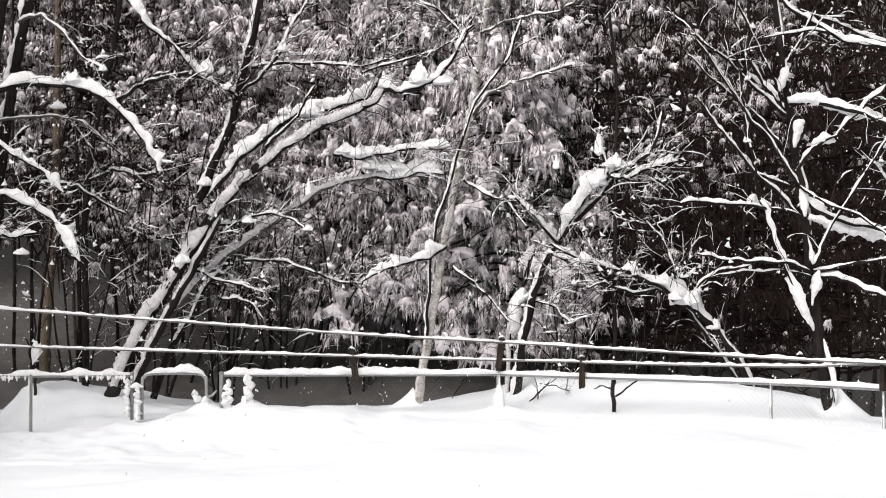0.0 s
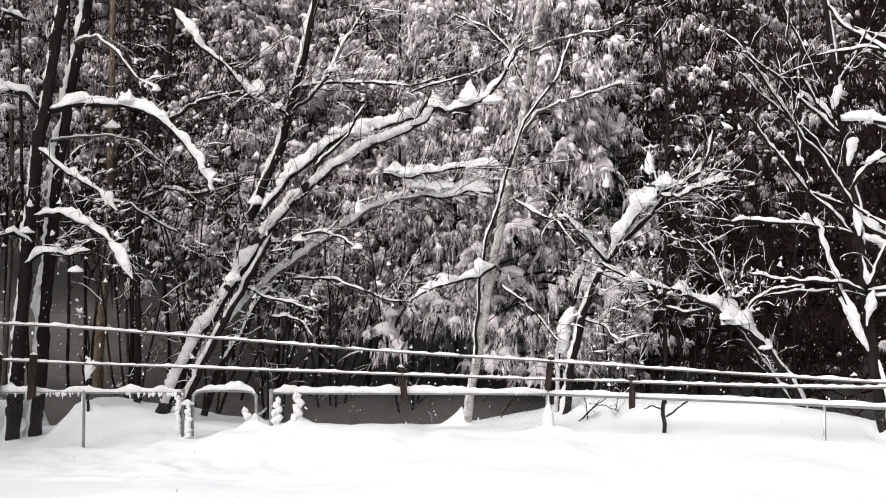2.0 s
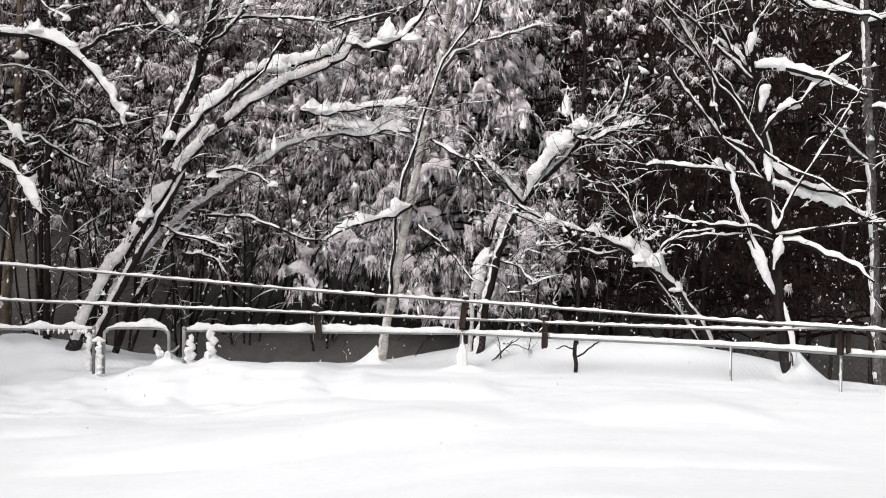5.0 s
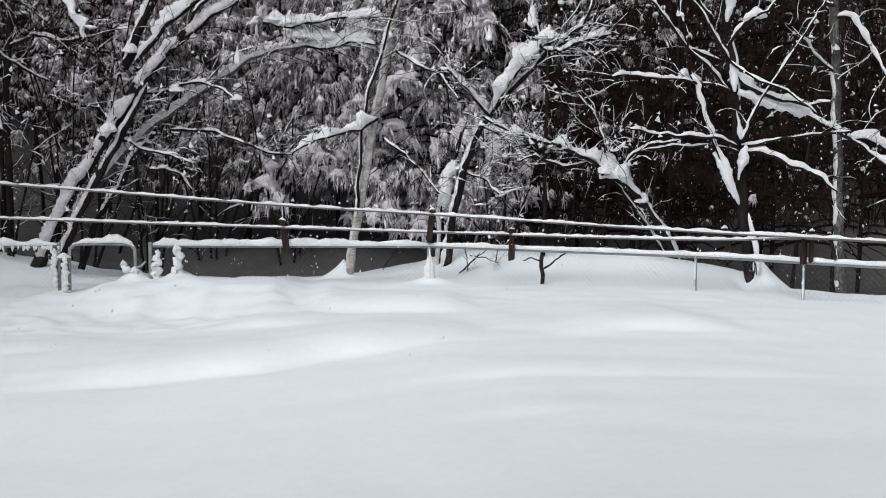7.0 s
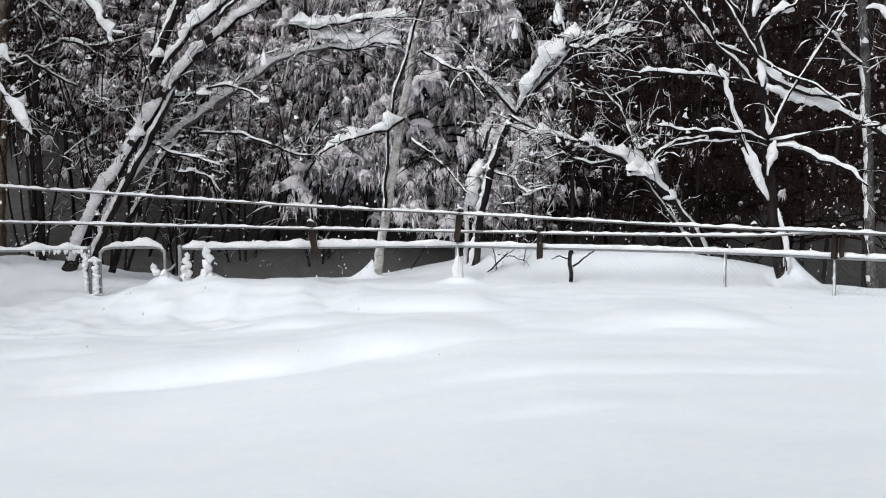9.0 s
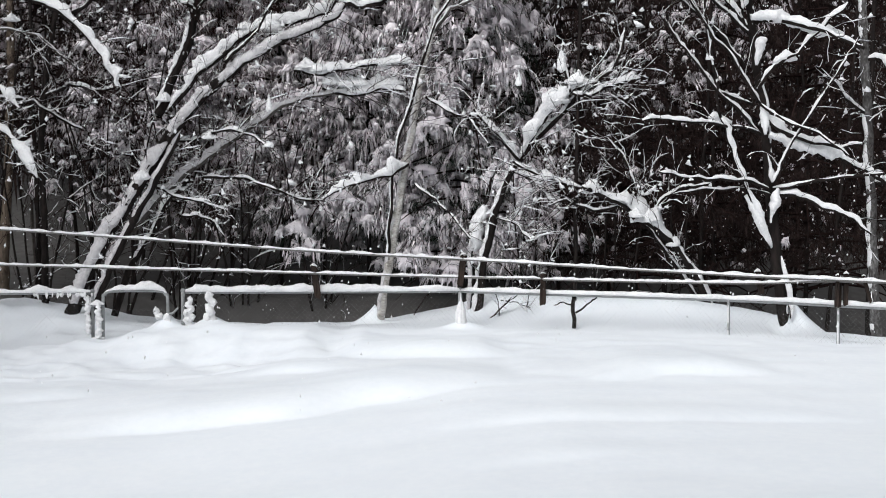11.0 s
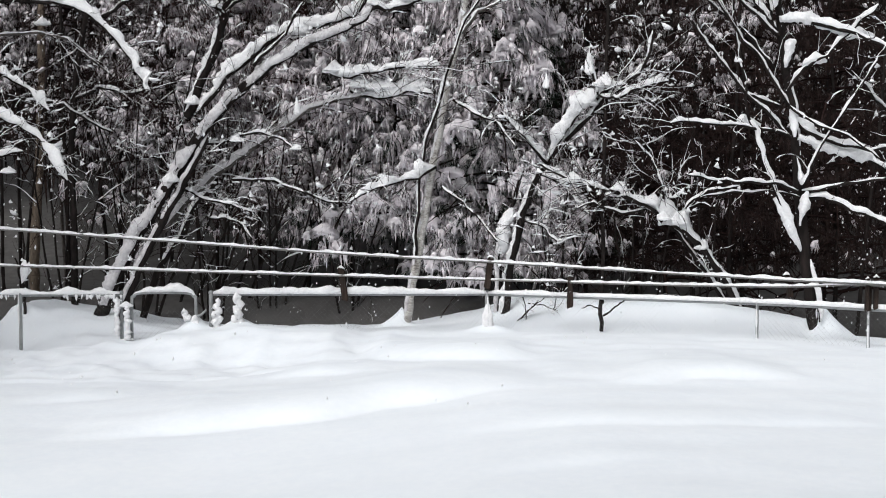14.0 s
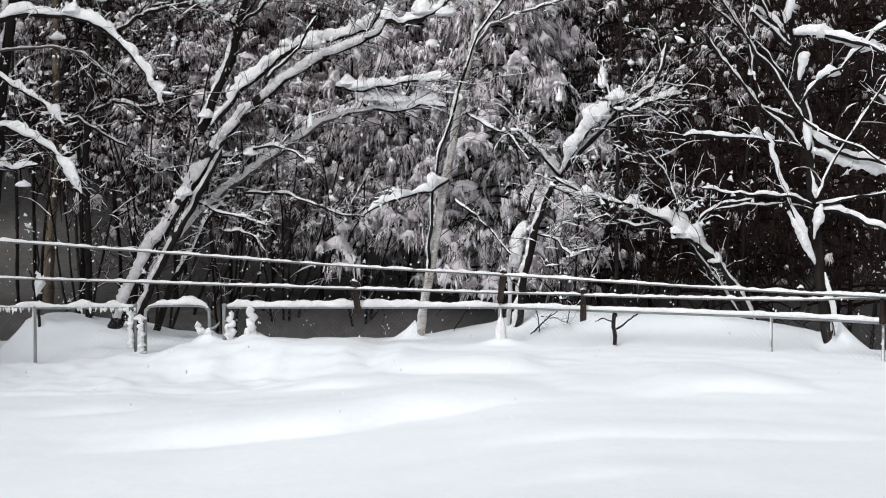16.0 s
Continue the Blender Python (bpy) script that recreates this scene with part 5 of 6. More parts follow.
slim = thing("slim_trunk", (-3.49, 16.60, -0.20), "slim leaning dark trunk in the shaded wood", "tree", "slim trunks in the wood")
limb(slim, "trunk", DARK_BARK, [(-3.61, 16.60, -0.28, 0.022), (-3.32, 16.51, 0.53, 0.019), (-3.04, 16.42, 1.22, 0.016), (-2.68, 16.30, 2.28, 0.011)], twigs=10, length=0.5, cover=0.15, sides=6, level=2)
finish(slim)

slim = thing("slim_trunk", (-3.32, 16.90, -0.24), "slim leaning dark trunk in the shaded wood", "tree", "slim trunks in the wood")
limb(slim, "trunk", DARK_BARK, [(-3.44, 16.90, -0.31, 0.023), (-3.15, 16.80, 0.51, 0.019), (-2.86, 16.72, 1.13, 0.016), (-2.50, 16.60, 2.14, 0.011)], twigs=10, length=0.5, cover=0.15, sides=6, level=2)
finish(slim)

slim = thing("slim_trunk", (-3.10, 17.20, -0.27), "slim leaning dark trunk in the shaded wood", "tree", "slim trunks in the wood")
limb(slim, "trunk", DARK_BARK, [(-3.22, 17.20, -0.35, 0.023), (-2.93, 17.10, 0.49, 0.019), (-2.70, 17.02, 1.16, 0.016), (-2.38, 16.90, 2.23, 0.011)], twigs=10, length=0.5, cover=0.15, sides=6, level=2)
finish(slim)

slim = thing("slim_trunk", (-2.91, 17.50, -0.30), "slim leaning dark trunk in the shaded wood", "tree", "slim trunks in the wood")
limb(slim, "trunk", DARK_BARK, [(-3.03, 17.50, -0.38, 0.023), (-2.74, 17.40, 0.47, 0.019), (-2.50, 17.32, 1.08, 0.016), (-2.19, 17.20, 2.08, 0.011)], twigs=10, length=0.5, cover=0.15, sides=6, level=2)
finish(slim)

slim = thing("slim_trunk", (-2.60, 16.80, -0.23), "slim leaning dark trunk in the shaded wood", "tree", "slim trunks in the wood")
limb(slim, "trunk", DARK_BARK, [(-2.72, 16.80, -0.30, 0.022), (-2.43, 16.70, 0.51, 0.019), (-2.15, 16.62, 1.10, 0.016), (-1.79, 16.50, 2.05, 0.011)], twigs=10, length=0.5, cover=0.15, sides=6, level=2)
finish(slim)

slim = thing("slim_trunk", (-2.37, 17.40, -0.29), "slim leaning dark trunk in the shaded wood", "tree", "slim trunks in the wood")
limb(slim, "trunk", DARK_BARK, [(-2.49, 17.40, -0.37, 0.023), (-2.20, 17.29, 0.48, 0.019), (-1.99, 17.22, 1.00, 0.016), (-1.70, 17.10, 1.91, 0.011)], twigs=10, length=0.5, cover=0.15, sides=6, level=2)
finish(slim)

slim = thing("slim_trunk", (-1.99, 17.60, -0.31), "slim leaning dark trunk in the shaded wood", "tree", "slim trunks in the wood")
limb(slim, "trunk", DARK_BARK, [(-2.12, 17.60, -0.40, 0.024), (-1.82, 17.48, 0.46, 0.019), (-1.65, 17.42, 0.95, 0.016), (-1.40, 17.30, 1.84, 0.012)], twigs=10, length=0.5, cover=0.15, sides=6, level=2)
finish(slim)

# ---- understory brush ----

shrub = thing("understory_shrub", (-4.85, 16.00, -0.13), "tangled dark leafless shrub flecked with snow", "shrub", "shrubs in the wood")
limb(shrub, "limb", DARK_BARK, [(-4.93, 16.00, -0.24, 0.019), (-4.95, 15.77, 0.58, 0.016), (-5.00, 15.46, 1.63, 0.011), (-5.04, 15.15, 2.64, 0.007)], twigs=16, length=0.7, cover=0.2, level=2, up=0.15, sides=5)
limb(shrub, "limb", DARK_BARK, [(-4.86, 16.00, -0.25, 0.019), (-4.90, 16.05, 0.56, 0.016), (-5.06, 16.13, 1.86, 0.012), (-5.00, 16.21, 3.18, 0.008)], twigs=16, length=0.7, cover=0.2, level=2, up=0.15, sides=5)
limb(shrub, "limb", DARK_BARK, [(-4.82, 16.00, -0.25, 0.019), (-4.83, 16.10, 0.56, 0.016), (-4.84, 16.26, 1.88, 0.012), (-4.83, 16.42, 3.23, 0.008)], twigs=16, length=0.7, cover=0.2, level=2, up=0.15, sides=5)
limb(shrub, "limb", DARK_BARK, [(-4.73, 16.00, -0.25, 0.019), (-4.59, 15.93, 0.57, 0.016), (-4.31, 15.82, 1.68, 0.012), (-4.09, 15.72, 2.79, 0.008)], twigs=16, length=0.7, cover=0.2, level=2, up=0.15, sides=5)
finish(shrub)

shrub = thing("understory_shrub", (-3.79, 15.90, -0.13), "tangled dark leafless shrub flecked with snow", "shrub", "shrubs in the wood")
limb(shrub, "limb", DARK_BARK, [(-3.88, 15.90, -0.24, 0.019), (-3.98, 15.92, 0.57, 0.016), (-4.16, 15.94, 1.74, 0.012), (-4.47, 15.97, 2.91, 0.008)], twigs=16, length=0.7, cover=0.2, level=2, up=0.15, sides=5)
limb(shrub, "limb", DARK_BARK, [(-3.87, 15.90, -0.24, 0.019), (-3.95, 15.90, 0.57, 0.016), (-4.06, 15.91, 1.72, 0.012), (-4.47, 15.92, 2.88, 0.008)], twigs=16, length=0.7, cover=0.2, level=2, up=0.15, sides=5)
limb(shrub, "limb", DARK_BARK, [(-3.77, 15.90, -0.24, 0.019), (-3.77, 15.96, 0.57, 0.016), (-3.88, 16.03, 1.71, 0.012), (-3.85, 16.11, 2.87, 0.008)], twigs=16, length=0.7, cover=0.2, level=2, up=0.15, sides=5)
limb(shrub, "limb", DARK_BARK, [(-3.66, 15.90, -0.24, 0.019), (-3.53, 15.86, 0.57, 0.017), (-3.34, 15.79, 2.13, 0.012), (-2.97, 15.72, 3.69, 0.008)], twigs=16, length=0.7, cover=0.2, level=2, up=0.15, sides=5)
finish(shrub)

shrub = thing("understory_shrub", (-2.92, 16.20, -0.16), "tangled dark leafless shrub flecked with snow", "shrub", "shrubs in the wood")
limb(shrub, "limb", DARK_BARK, [(-3.00, 16.20, -0.27, 0.019), (-3.09, 16.29, 0.54, 0.017), (-3.23, 16.46, 2.01, 0.013), (-3.60, 16.62, 3.52, 0.008)], twigs=16, length=0.7, cover=0.2, level=2, up=0.15, sides=5)
limb(shrub, "limb", DARK_BARK, [(-2.96, 16.20, -0.27, 0.019), (-3.00, 16.25, 0.54, 0.017), (-3.19, 16.34, 1.88, 0.012), (-3.00, 16.43, 3.24, 0.008)], twigs=16, length=0.7, cover=0.2, level=2, up=0.15, sides=5)
limb(shrub, "limb", DARK_BARK, [(-2.87, 16.20, -0.27, 0.019), (-2.81, 16.13, 0.55, 0.016), (-2.70, 16.05, 1.65, 0.012), (-2.66, 15.96, 2.74, 0.008)], twigs=16, length=0.7, cover=0.2, level=2, up=0.15, sides=5)
limb(shrub, "limb", DARK_BARK, [(-2.83, 16.20, -0.27, 0.019), (-2.73, 16.17, 0.55, 0.016), (-2.67, 16.14, 1.62, 0.012), (-2.43, 16.10, 2.68, 0.008)], twigs=16, length=0.7, cover=0.2, level=2, up=0.15, sides=5)
finish(shrub)

shrub = thing("understory_shrub", (-2.16, 16.40, -0.19), "tangled dark leafless shrub flecked with snow", "shrub", "shrubs in the wood")
limb(shrub, "limb", DARK_BARK, [(-2.26, 16.40, -0.30, 0.019), (-2.37, 16.40, 0.53, 0.016), (-2.61, 16.40, 1.62, 0.012), (-2.99, 16.40, 2.72, 0.008)], twigs=16, length=0.7, cover=0.2, level=2, up=0.15, sides=5)
limb(shrub, "limb", DARK_BARK, [(-2.17, 16.40, -0.30, 0.019), (-2.19, 16.42, 0.53, 0.016), (-2.20, 16.46, 1.59, 0.012), (-2.29, 16.49, 2.67, 0.008)], twigs=16, length=0.7, cover=0.2, level=2, up=0.15, sides=5)
limb(shrub, "limb", DARK_BARK, [(-2.13, 16.40, -0.30, 0.019), (-2.10, 16.39, 0.53, 0.016), (-2.09, 16.38, 1.59, 0.012), (-1.95, 16.37, 2.64, 0.008)], twigs=16, length=0.7, cover=0.2, level=2, up=0.15, sides=5)
limb(shrub, "limb", DARK_BARK, [(-2.04, 16.40, -0.30, 0.019), (-1.94, 16.52, 0.52, 0.017), (-1.61, 16.68, 1.68, 0.012), (-1.31, 16.85, 2.85, 0.008)], twigs=16, length=0.7, cover=0.2, level=2, up=0.15, sides=5)
finish(shrub)

shrub = thing("understory_shrub", (-1.10, 16.40, -0.19), "tangled dark leafless shrub flecked with snow", "shrub", "shrubs in the wood")
limb(shrub, "limb", DARK_BARK, [(-1.21, 16.40, -0.30, 0.019), (-1.30, 16.21, 0.54, 0.016), (-1.49, 15.96, 1.57, 0.012), (-1.63, 15.72, 2.57, 0.008)], twigs=16, length=0.7, cover=0.2, level=2, up=0.15, sides=5)
limb(shrub, "limb", DARK_BARK, [(-1.08, 16.40, -0.30, 0.019), (-1.05, 16.32, 0.53, 0.016), (-1.08, 16.24, 1.36, 0.012), (-1.06, 16.16, 2.17, 0.008)], twigs=16, length=0.7, cover=0.2, level=2, up=0.15, sides=5)
limb(shrub, "limb", DARK_BARK, [(-1.03, 16.40, -0.30, 0.019), (-0.96, 16.47, 0.52, 0.016), (-0.71, 16.55, 1.42, 0.012), (-0.69, 16.63, 2.32, 0.008)], twigs=16, length=0.7, cover=0.2, level=2, up=0.15, sides=5)
finish(shrub)

shrub = thing("understory_shrub", (2.57, 15.20, -0.08), "tangled dark leafless shrub flecked with snow", "shrub", "shrubs in the wood")
limb(shrub, "limb", DARK_BARK, [(2.47, 15.20, -0.18, 0.018), (2.36, 15.10, 0.60, 0.015), (2.24, 14.99, 1.44, 0.011), (2.10, 14.88, 2.27, 0.007)], twigs=9, length=0.7, cover=0.08, level=2, up=0.15, sides=5)
limb(shrub, "limb", DARK_BARK, [(2.53, 15.20, -0.18, 0.018), (2.50, 15.18, 0.59, 0.015), (2.53, 15.14, 1.80, 0.011), (2.43, 15.11, 3.00, 0.007)], twigs=9, length=0.7, cover=0.08, level=2, up=0.15, sides=5)
limb(shrub, "limb", DARK_BARK, [(2.59, 15.20, -0.18, 0.018), (2.63, 15.24, 0.59, 0.015), (2.65, 15.29, 1.61, 0.011), (2.67, 15.34, 2.65, 0.007)], twigs=9, length=0.7, cover=0.08, level=2, up=0.15, sides=5)
limb(shrub, "limb", DARK_BARK, [(2.71, 15.20, -0.18, 0.018), (2.84, 15.10, 0.60, 0.015), (3.02, 14.95, 1.71, 0.011), (3.25, 14.80, 2.81, 0.007)], twigs=9, length=0.7, cover=0.08, level=2, up=0.15, sides=5)
finish(shrub)

shrub = thing("understory_shrub", (3.39, 15.40, -0.10), "tangled dark leafless shrub flecked with snow", "shrub", "shrubs in the wood")
limb(shrub, "limb", DARK_BARK, [(3.33, 15.40, -0.21, 0.018), (3.28, 15.41, 0.58, 0.014), (3.19, 15.42, 1.24, 0.011), (3.10, 15.43, 1.90, 0.008)], twigs=9, length=0.7, cover=0.08, level=2, up=0.15, sides=5)
limb(shrub, "limb", DARK_BARK, [(3.39, 15.40, -0.21, 0.018), (3.38, 15.33, 0.58, 0.015), (3.35, 15.25, 1.58, 0.011), (3.39, 15.17, 2.57, 0.007)], twigs=9, length=0.7, cover=0.08, level=2, up=0.15, sides=5)
limb(shrub, "limb", DARK_BARK, [(3.44, 15.40, -0.21, 0.018), (3.50, 15.36, 0.58, 0.015), (3.58, 15.32, 1.48, 0.011), (3.83, 15.28, 2.37, 0.007)], twigs=9, length=0.7, cover=0.08, level=2, up=0.15, sides=5)
finish(shrub)

shrub = thing("understory_shrub", (1.58, 15.20, -0.07), "tangled dark leafless shrub flecked with snow", "shrub", "shrubs in the wood")
limb(shrub, "limb", DARK_BARK, [(1.51, 15.20, -0.18, 0.018), (1.43, 14.97, 0.61, 0.014), (1.34, 14.77, 1.26, 0.010), (1.30, 14.57, 1.90, 0.007)], twigs=16, length=0.7, cover=0.2, level=2, up=0.15, sides=5)
limb(shrub, "limb", DARK_BARK, [(1.60, 15.20, -0.18, 0.018), (1.63, 15.30, 0.59, 0.015), (1.68, 15.41, 1.43, 0.011), (1.82, 15.52, 2.30, 0.008)], twigs=16, length=0.7, cover=0.2, level=2, up=0.15, sides=5)
limb(shrub, "limb", DARK_BARK, [(1.67, 15.20, -0.18, 0.018), (1.76, 15.19, 0.59, 0.014), (1.99, 15.17, 1.35, 0.011), (2.07, 15.16, 2.10, 0.007)], twigs=16, length=0.7, cover=0.2, level=2, up=0.15, sides=5)
finish(shrub)

# ---- conifers behind ----
conifer("snowy_conifer", (-0.51, 17.20, -1.00), 9, 2.1, 120, 1.1, 2.3, "tall conifer with drooping boughs thickly laden with snow", 11, mat=GREEN_NEEDLES, drape=1.15, lump=0.216, group="conifers behind the fence")
conifer("snowy_conifer", (0.93, 16.60, -1.00), 8.5, 1.8, 130, 1.2, 1.5, "tall conifer with drooping boughs thickly laden with snow", 12, mat=GREEN_NEEDLES, drape=1.3, lump=0.22, group="conifers behind the fence")
conifer("snowy_conifer", (-1.89, 18.20, -1.00), 9.5, 2.3, 110, 1.05, 2.8, "tall conifer with drooping boughs thickly laden with snow", 13, mat=DEAD_NEEDLES, lump=0.208, group="conifers behind the fence")
conifer("snowy_conifer", (-3.31, 18.60, -1.00), 9.5, 2.3, 100, 0.85, 3, "tall conifer with drooping boughs thickly laden with snow", 14, mat=DEAD_NEEDLES, lump=0.192, group="conifers behind the fence")
conifer("snowy_conifer", (-3.83, 17.60, -1.00), 8, 1.7, 80, 0.45, 2.6, "dark shaded conifer with scattered clumps of snow", 15, lump=0.18, group="conifers behind the fence")
conifer("snowy_conifer", (-5.29, 18.00, -1.00), 8.5, 1.8, 90, 0.24, 3.6, "dark shaded conifer with scattered clumps of snow", 16, lump=0.17, group="conifers behind the fence")
conifer("snowy_conifer", (-4.88, 19.00, -1.00), 9.5, 2.3, 100, 0.32, 3.6, "dark shaded conifer with scattered clumps of snow", 17, lump=0.176, group="conifers behind the fence")
conifer("snowy_conifer", (-6.38, 19.00, -1.00), 9.5, 2.3, 100, 0.75, 4.6, "dark shaded conifer with scattered clumps of snow", 18, lump=0.176, group="conifers behind the fence")
conifer("snowy_conifer", (-7.50, 18.50, -1.00), 9.5, 2.3, 90, 0.65, 4.4, "dark shaded conifer with scattered clumps of snow", 19, lump=0.165, group="conifers behind the fence")
conifer("snowy_conifer", (2.22, 17.40, -1.00), 9.5, 2.1, 110, 0.33, 1.8, "dark shaded conifer with scattered clumps of snow", 20, lump=0.15, group="conifers behind the fence", crown=True)
conifer("snowy_conifer", (3.31, 17.20, -1.00), 9.5, 2.2, 110, 0.33, 1.5, "dark shaded conifer with scattered clumps of snow", 21, lump=0.13, group="conifers behind the fence", crown=True)
conifer("snowy_conifer", (4.38, 17.00, -1.00), 9.5, 2.2, 110, 0.32, 1.3, "dark shaded conifer with scattered clumps of snow", 22, lump=0.13, group="conifers behind the fence", crown=True)
conifer("snowy_conifer", (5.64, 17.00, -1.00), 9.5, 2.2, 105, 0.12, 1.3, "dark shaded conifer with scattered clumps of snow", 23, lump=0.13, group="conifers behind the fence")
conifer("snowy_conifer", (6.82, 16.80, -1.00), 9.5, 2.2, 90, 0.1, 1.3, "dark shaded conifer with scattered clumps of snow", 24, lump=0.165, group="conifers behind the fence")
conifer("snowy_conifer", (-1.37, 20.50, -1.00), 10.5, 2.7, 85, 0.85, 4, "tall conifer with drooping boughs thickly laden with snow", 25, mat=GREEN_NEEDLES, lump=0.276, group="conifers behind the fence", dense=2)
conifer("snowy_conifer", (0.42, 20.00, -1.00), 10.5, 2.7, 85, 0.7, 3.6, "tall conifer with drooping boughs thickly laden with snow", 26, lump=0.276, group="conifers behind the fence", dense=2)
conifer("snowy_conifer", (2.05, 20.50, -1.00), 10.5, 2.7, 80, 0.31, 2.4, "tall conifer with drooping boughs thickly laden with snow", 27, lump=0.239, group="conifers behind the fence", dense=2)
conifer("snowy_conifer", (3.56, 21.00, -1.00), 10.5, 2.8, 80, 0.36, 1.8, "dark shaded conifer with scattered clumps of snow", 28, lump=0.2, group="conifers behind the fence", dense=2, crown=True)
conifer("snowy_conifer", (5.21, 21.00, -1.00), 10.5, 2.8, 80, 0.34, 1.8, "dark shaded conifer with scattered clumps of snow", 29, lump=0.2, group="conifers behind the fence", dense=2, crown=True)
conifer("snowy_conifer", (6.77, 21.00, -1.00), 10.5, 2.8, 80, 0.12, 1.8, "dark shaded conifer with scattered clumps of snow", 30, lump=0.221, group="conifers behind the fence", dense=2)
conifer("snowy_conifer", (-3.03, 21.50, -1.00), 10.5, 2.8, 80, 0.7, 4.6, "tall conifer with drooping boughs thickly laden with snow", 31, lump=0.258, group="conifers behind the fence", dense=2)
conifer("snowy_conifer", (-4.73, 22.00, -1.00), 10.5, 2.8, 75, 0.45, 5, "dark shaded conifer with scattered clumps of snow", 32, lump=0.239, group="conifers behind the fence", dense=2)
conifer("snowy_conifer", (-6.47, 22.00, -1.00), 10.5, 2.8, 80, 0.7, 5.2, "dark shaded conifer with scattered clumps of snow", 33, lump=0.239, group="conifers behind the fence", dense=2)
conifer("snowy_conifer", (-8.20, 22.00, -1.00), 10.5, 2.8, 70, 0.35, 5.2, "dark shaded conifer with scattered clumps of snow", 34, lump=0.239, group="conifers behind the fence", dense=2)

def far_woods():
    """Loose dark needle tufts added deep in the wood to blacken its gaps, thin at the foot towards the open slope."""
    rng = np.random.default_rng(5)
    n = 7500
    x, y, z = rng.uniform(-16, 19, n), rng.uniform(23.5, 27.5, n), rng.uniform(-1.0, 12.5, n)
    keep = z > np.interp(x, [-16, -3, 1.5, 4.5], [3.6, 2.8, 1.2, -1.0]) + rng.normal(size=n) * 0.4
    at = np.column_stack([x, y, z])[keep]
    k = len(at)
    buf = Buf()
    size = (0.65 + 0.5 * rng.random(k))[:, None] * np.array([1.0, 1.0, 1.0])
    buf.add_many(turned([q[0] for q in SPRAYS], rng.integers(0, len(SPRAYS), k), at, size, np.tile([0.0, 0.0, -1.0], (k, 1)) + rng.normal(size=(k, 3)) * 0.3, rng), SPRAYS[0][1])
    return tagged(part("far_woods", buf, NEEDLES, None, smooth=False), "loose dark needle tufts filling the gaps deep in the wood", "woods", kind="stuff")


far_woods()

# ---- unseen trees at the sides and a wall behind the camera, added to cut skylight ----
for x, y, h, k in ((-9.0, 12.9, 14, 60), (-9.6, 9.4, 14, 61), (-9.8, 6.0, 13, 63), (-12.0, 14.5, 14, 64), (10.6, 12.0, 13, 62)):
    conifer("snowy_conifer", (x, y, -0.6), h, 3.6, 110, 0.3, 1.6, "unseen tall conifer beside the yard, added to shade the snow", k, lump=0.4, group="conifers beside the yard")


def unseen_house_wall():
    """Unseen plain back wall of an assumed house behind the camera, added to shade the near yard."""
    b = Buf()
    x0, x1, y0, y1, z0, z1 = -8.0, 8.0, -1.75, -1.5, -0.8, 5.6
    b.add([(x, y, z) for z in (z0, z1) for x, y in ((x0, y0), (x1, y0), (x1, y1), (x0, y1))],
          [(0, 3, 2, 1), (4, 5, 6, 7), (0, 1, 5, 4), (1, 2, 6, 5), (2, 3, 7, 6), (3, 0, 4, 7)])
    return tagged(part("unseen_wall_south", b, SIDING, None, smooth=False), "unseen plain back wall of an assumed house", "wall", kind="structure")


SIDING = material("painted_siding", [(0.30, 0.29, 0.28), (0.38, 0.37, 0.36)], 1.2, 0.7, 0.2, 8)
unseen_house_wall()


# ---- chain-link fence ----
RAIL = 0.545


def post(parent, x, y, top, bottom, r=0.024, snow=0.0, seed=1):
    b = Buf()
    line = glide([(x, y, bottom, r), (x, y, top, r)], 0.08)
    tube(b, line, 10)
    dome = np.array([(x, y, top, r * 1.15), (x, y, top + 0.02, r * 1.15), (x, y, top + 0.035, r * 0.6)])
    tube(b, dome, 10)
    ob = part("post", b, GALV, parent)
    if snow:
        w = Buf()
        snow_ridge(w, glide([(x - 0.008, y - 0.02, max(bottom, 0.0), r * 0.7), (x - 0.008, y - 0.02, top, r * 0.7)], 0.025), snow, seed, (-0.6, -1, 0.1), 8, 0.3)
        part("snow_crust", w, CAP_SNOW, ob, "lumpy snow frozen to the post")
    return ob


def rail(parent, pts, snow, seed, gaps=0.0, r=0.018, lumpy=1.0):
    b = Buf()
    tube(b, glide([(*p, r) for p in pts], 0.15), 10)
    ob = part("top_rail", b, GALV, parent)
    w = Buf()
    snow_ridge(w, glide([(p[0], p[1], p[2] + 0.006, r * 1.25) for p in pts], 0.04), snow, seed, (0, -0.4, 1), 9, gaps, lumpy)
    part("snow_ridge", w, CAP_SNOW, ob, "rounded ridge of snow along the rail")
    return ob


def crust(parent, x, y, z0, z1, wide, seed, side=0.0):
    """Snow frozen to a post in lumps that jut to either side by turns."""
    rng = np.random.default_rng(seed)
    n = max(4, int((z1 - z0) / (wide * 0.45)))
    row = [(x + ((0.22 if i % 2 else -0.22) + side + 0.12 * rng.normal()) * wide, y - 0.035, z0 + (z1 - z0) * i / n, wide * (0.30 + 0.2 * rng.random()) * (1.15 - 0.3 * i / n)) for i in range(n + 1)]
    b = Buf()
    line = glide(row, 0.014)
    tube(b, line, 9)
    v = b.v[0]
    centre = np.repeat(line[:, :3], 9, axis=0)
    k = np.array([noise.noise(Vector(q) * 26) + 0.5 * noise.noise(Vector(q) * 60) for q in v])
    b.v[0] = v + (v - centre) * (0.75 * k)[:, None]
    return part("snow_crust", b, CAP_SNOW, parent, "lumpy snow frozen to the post")


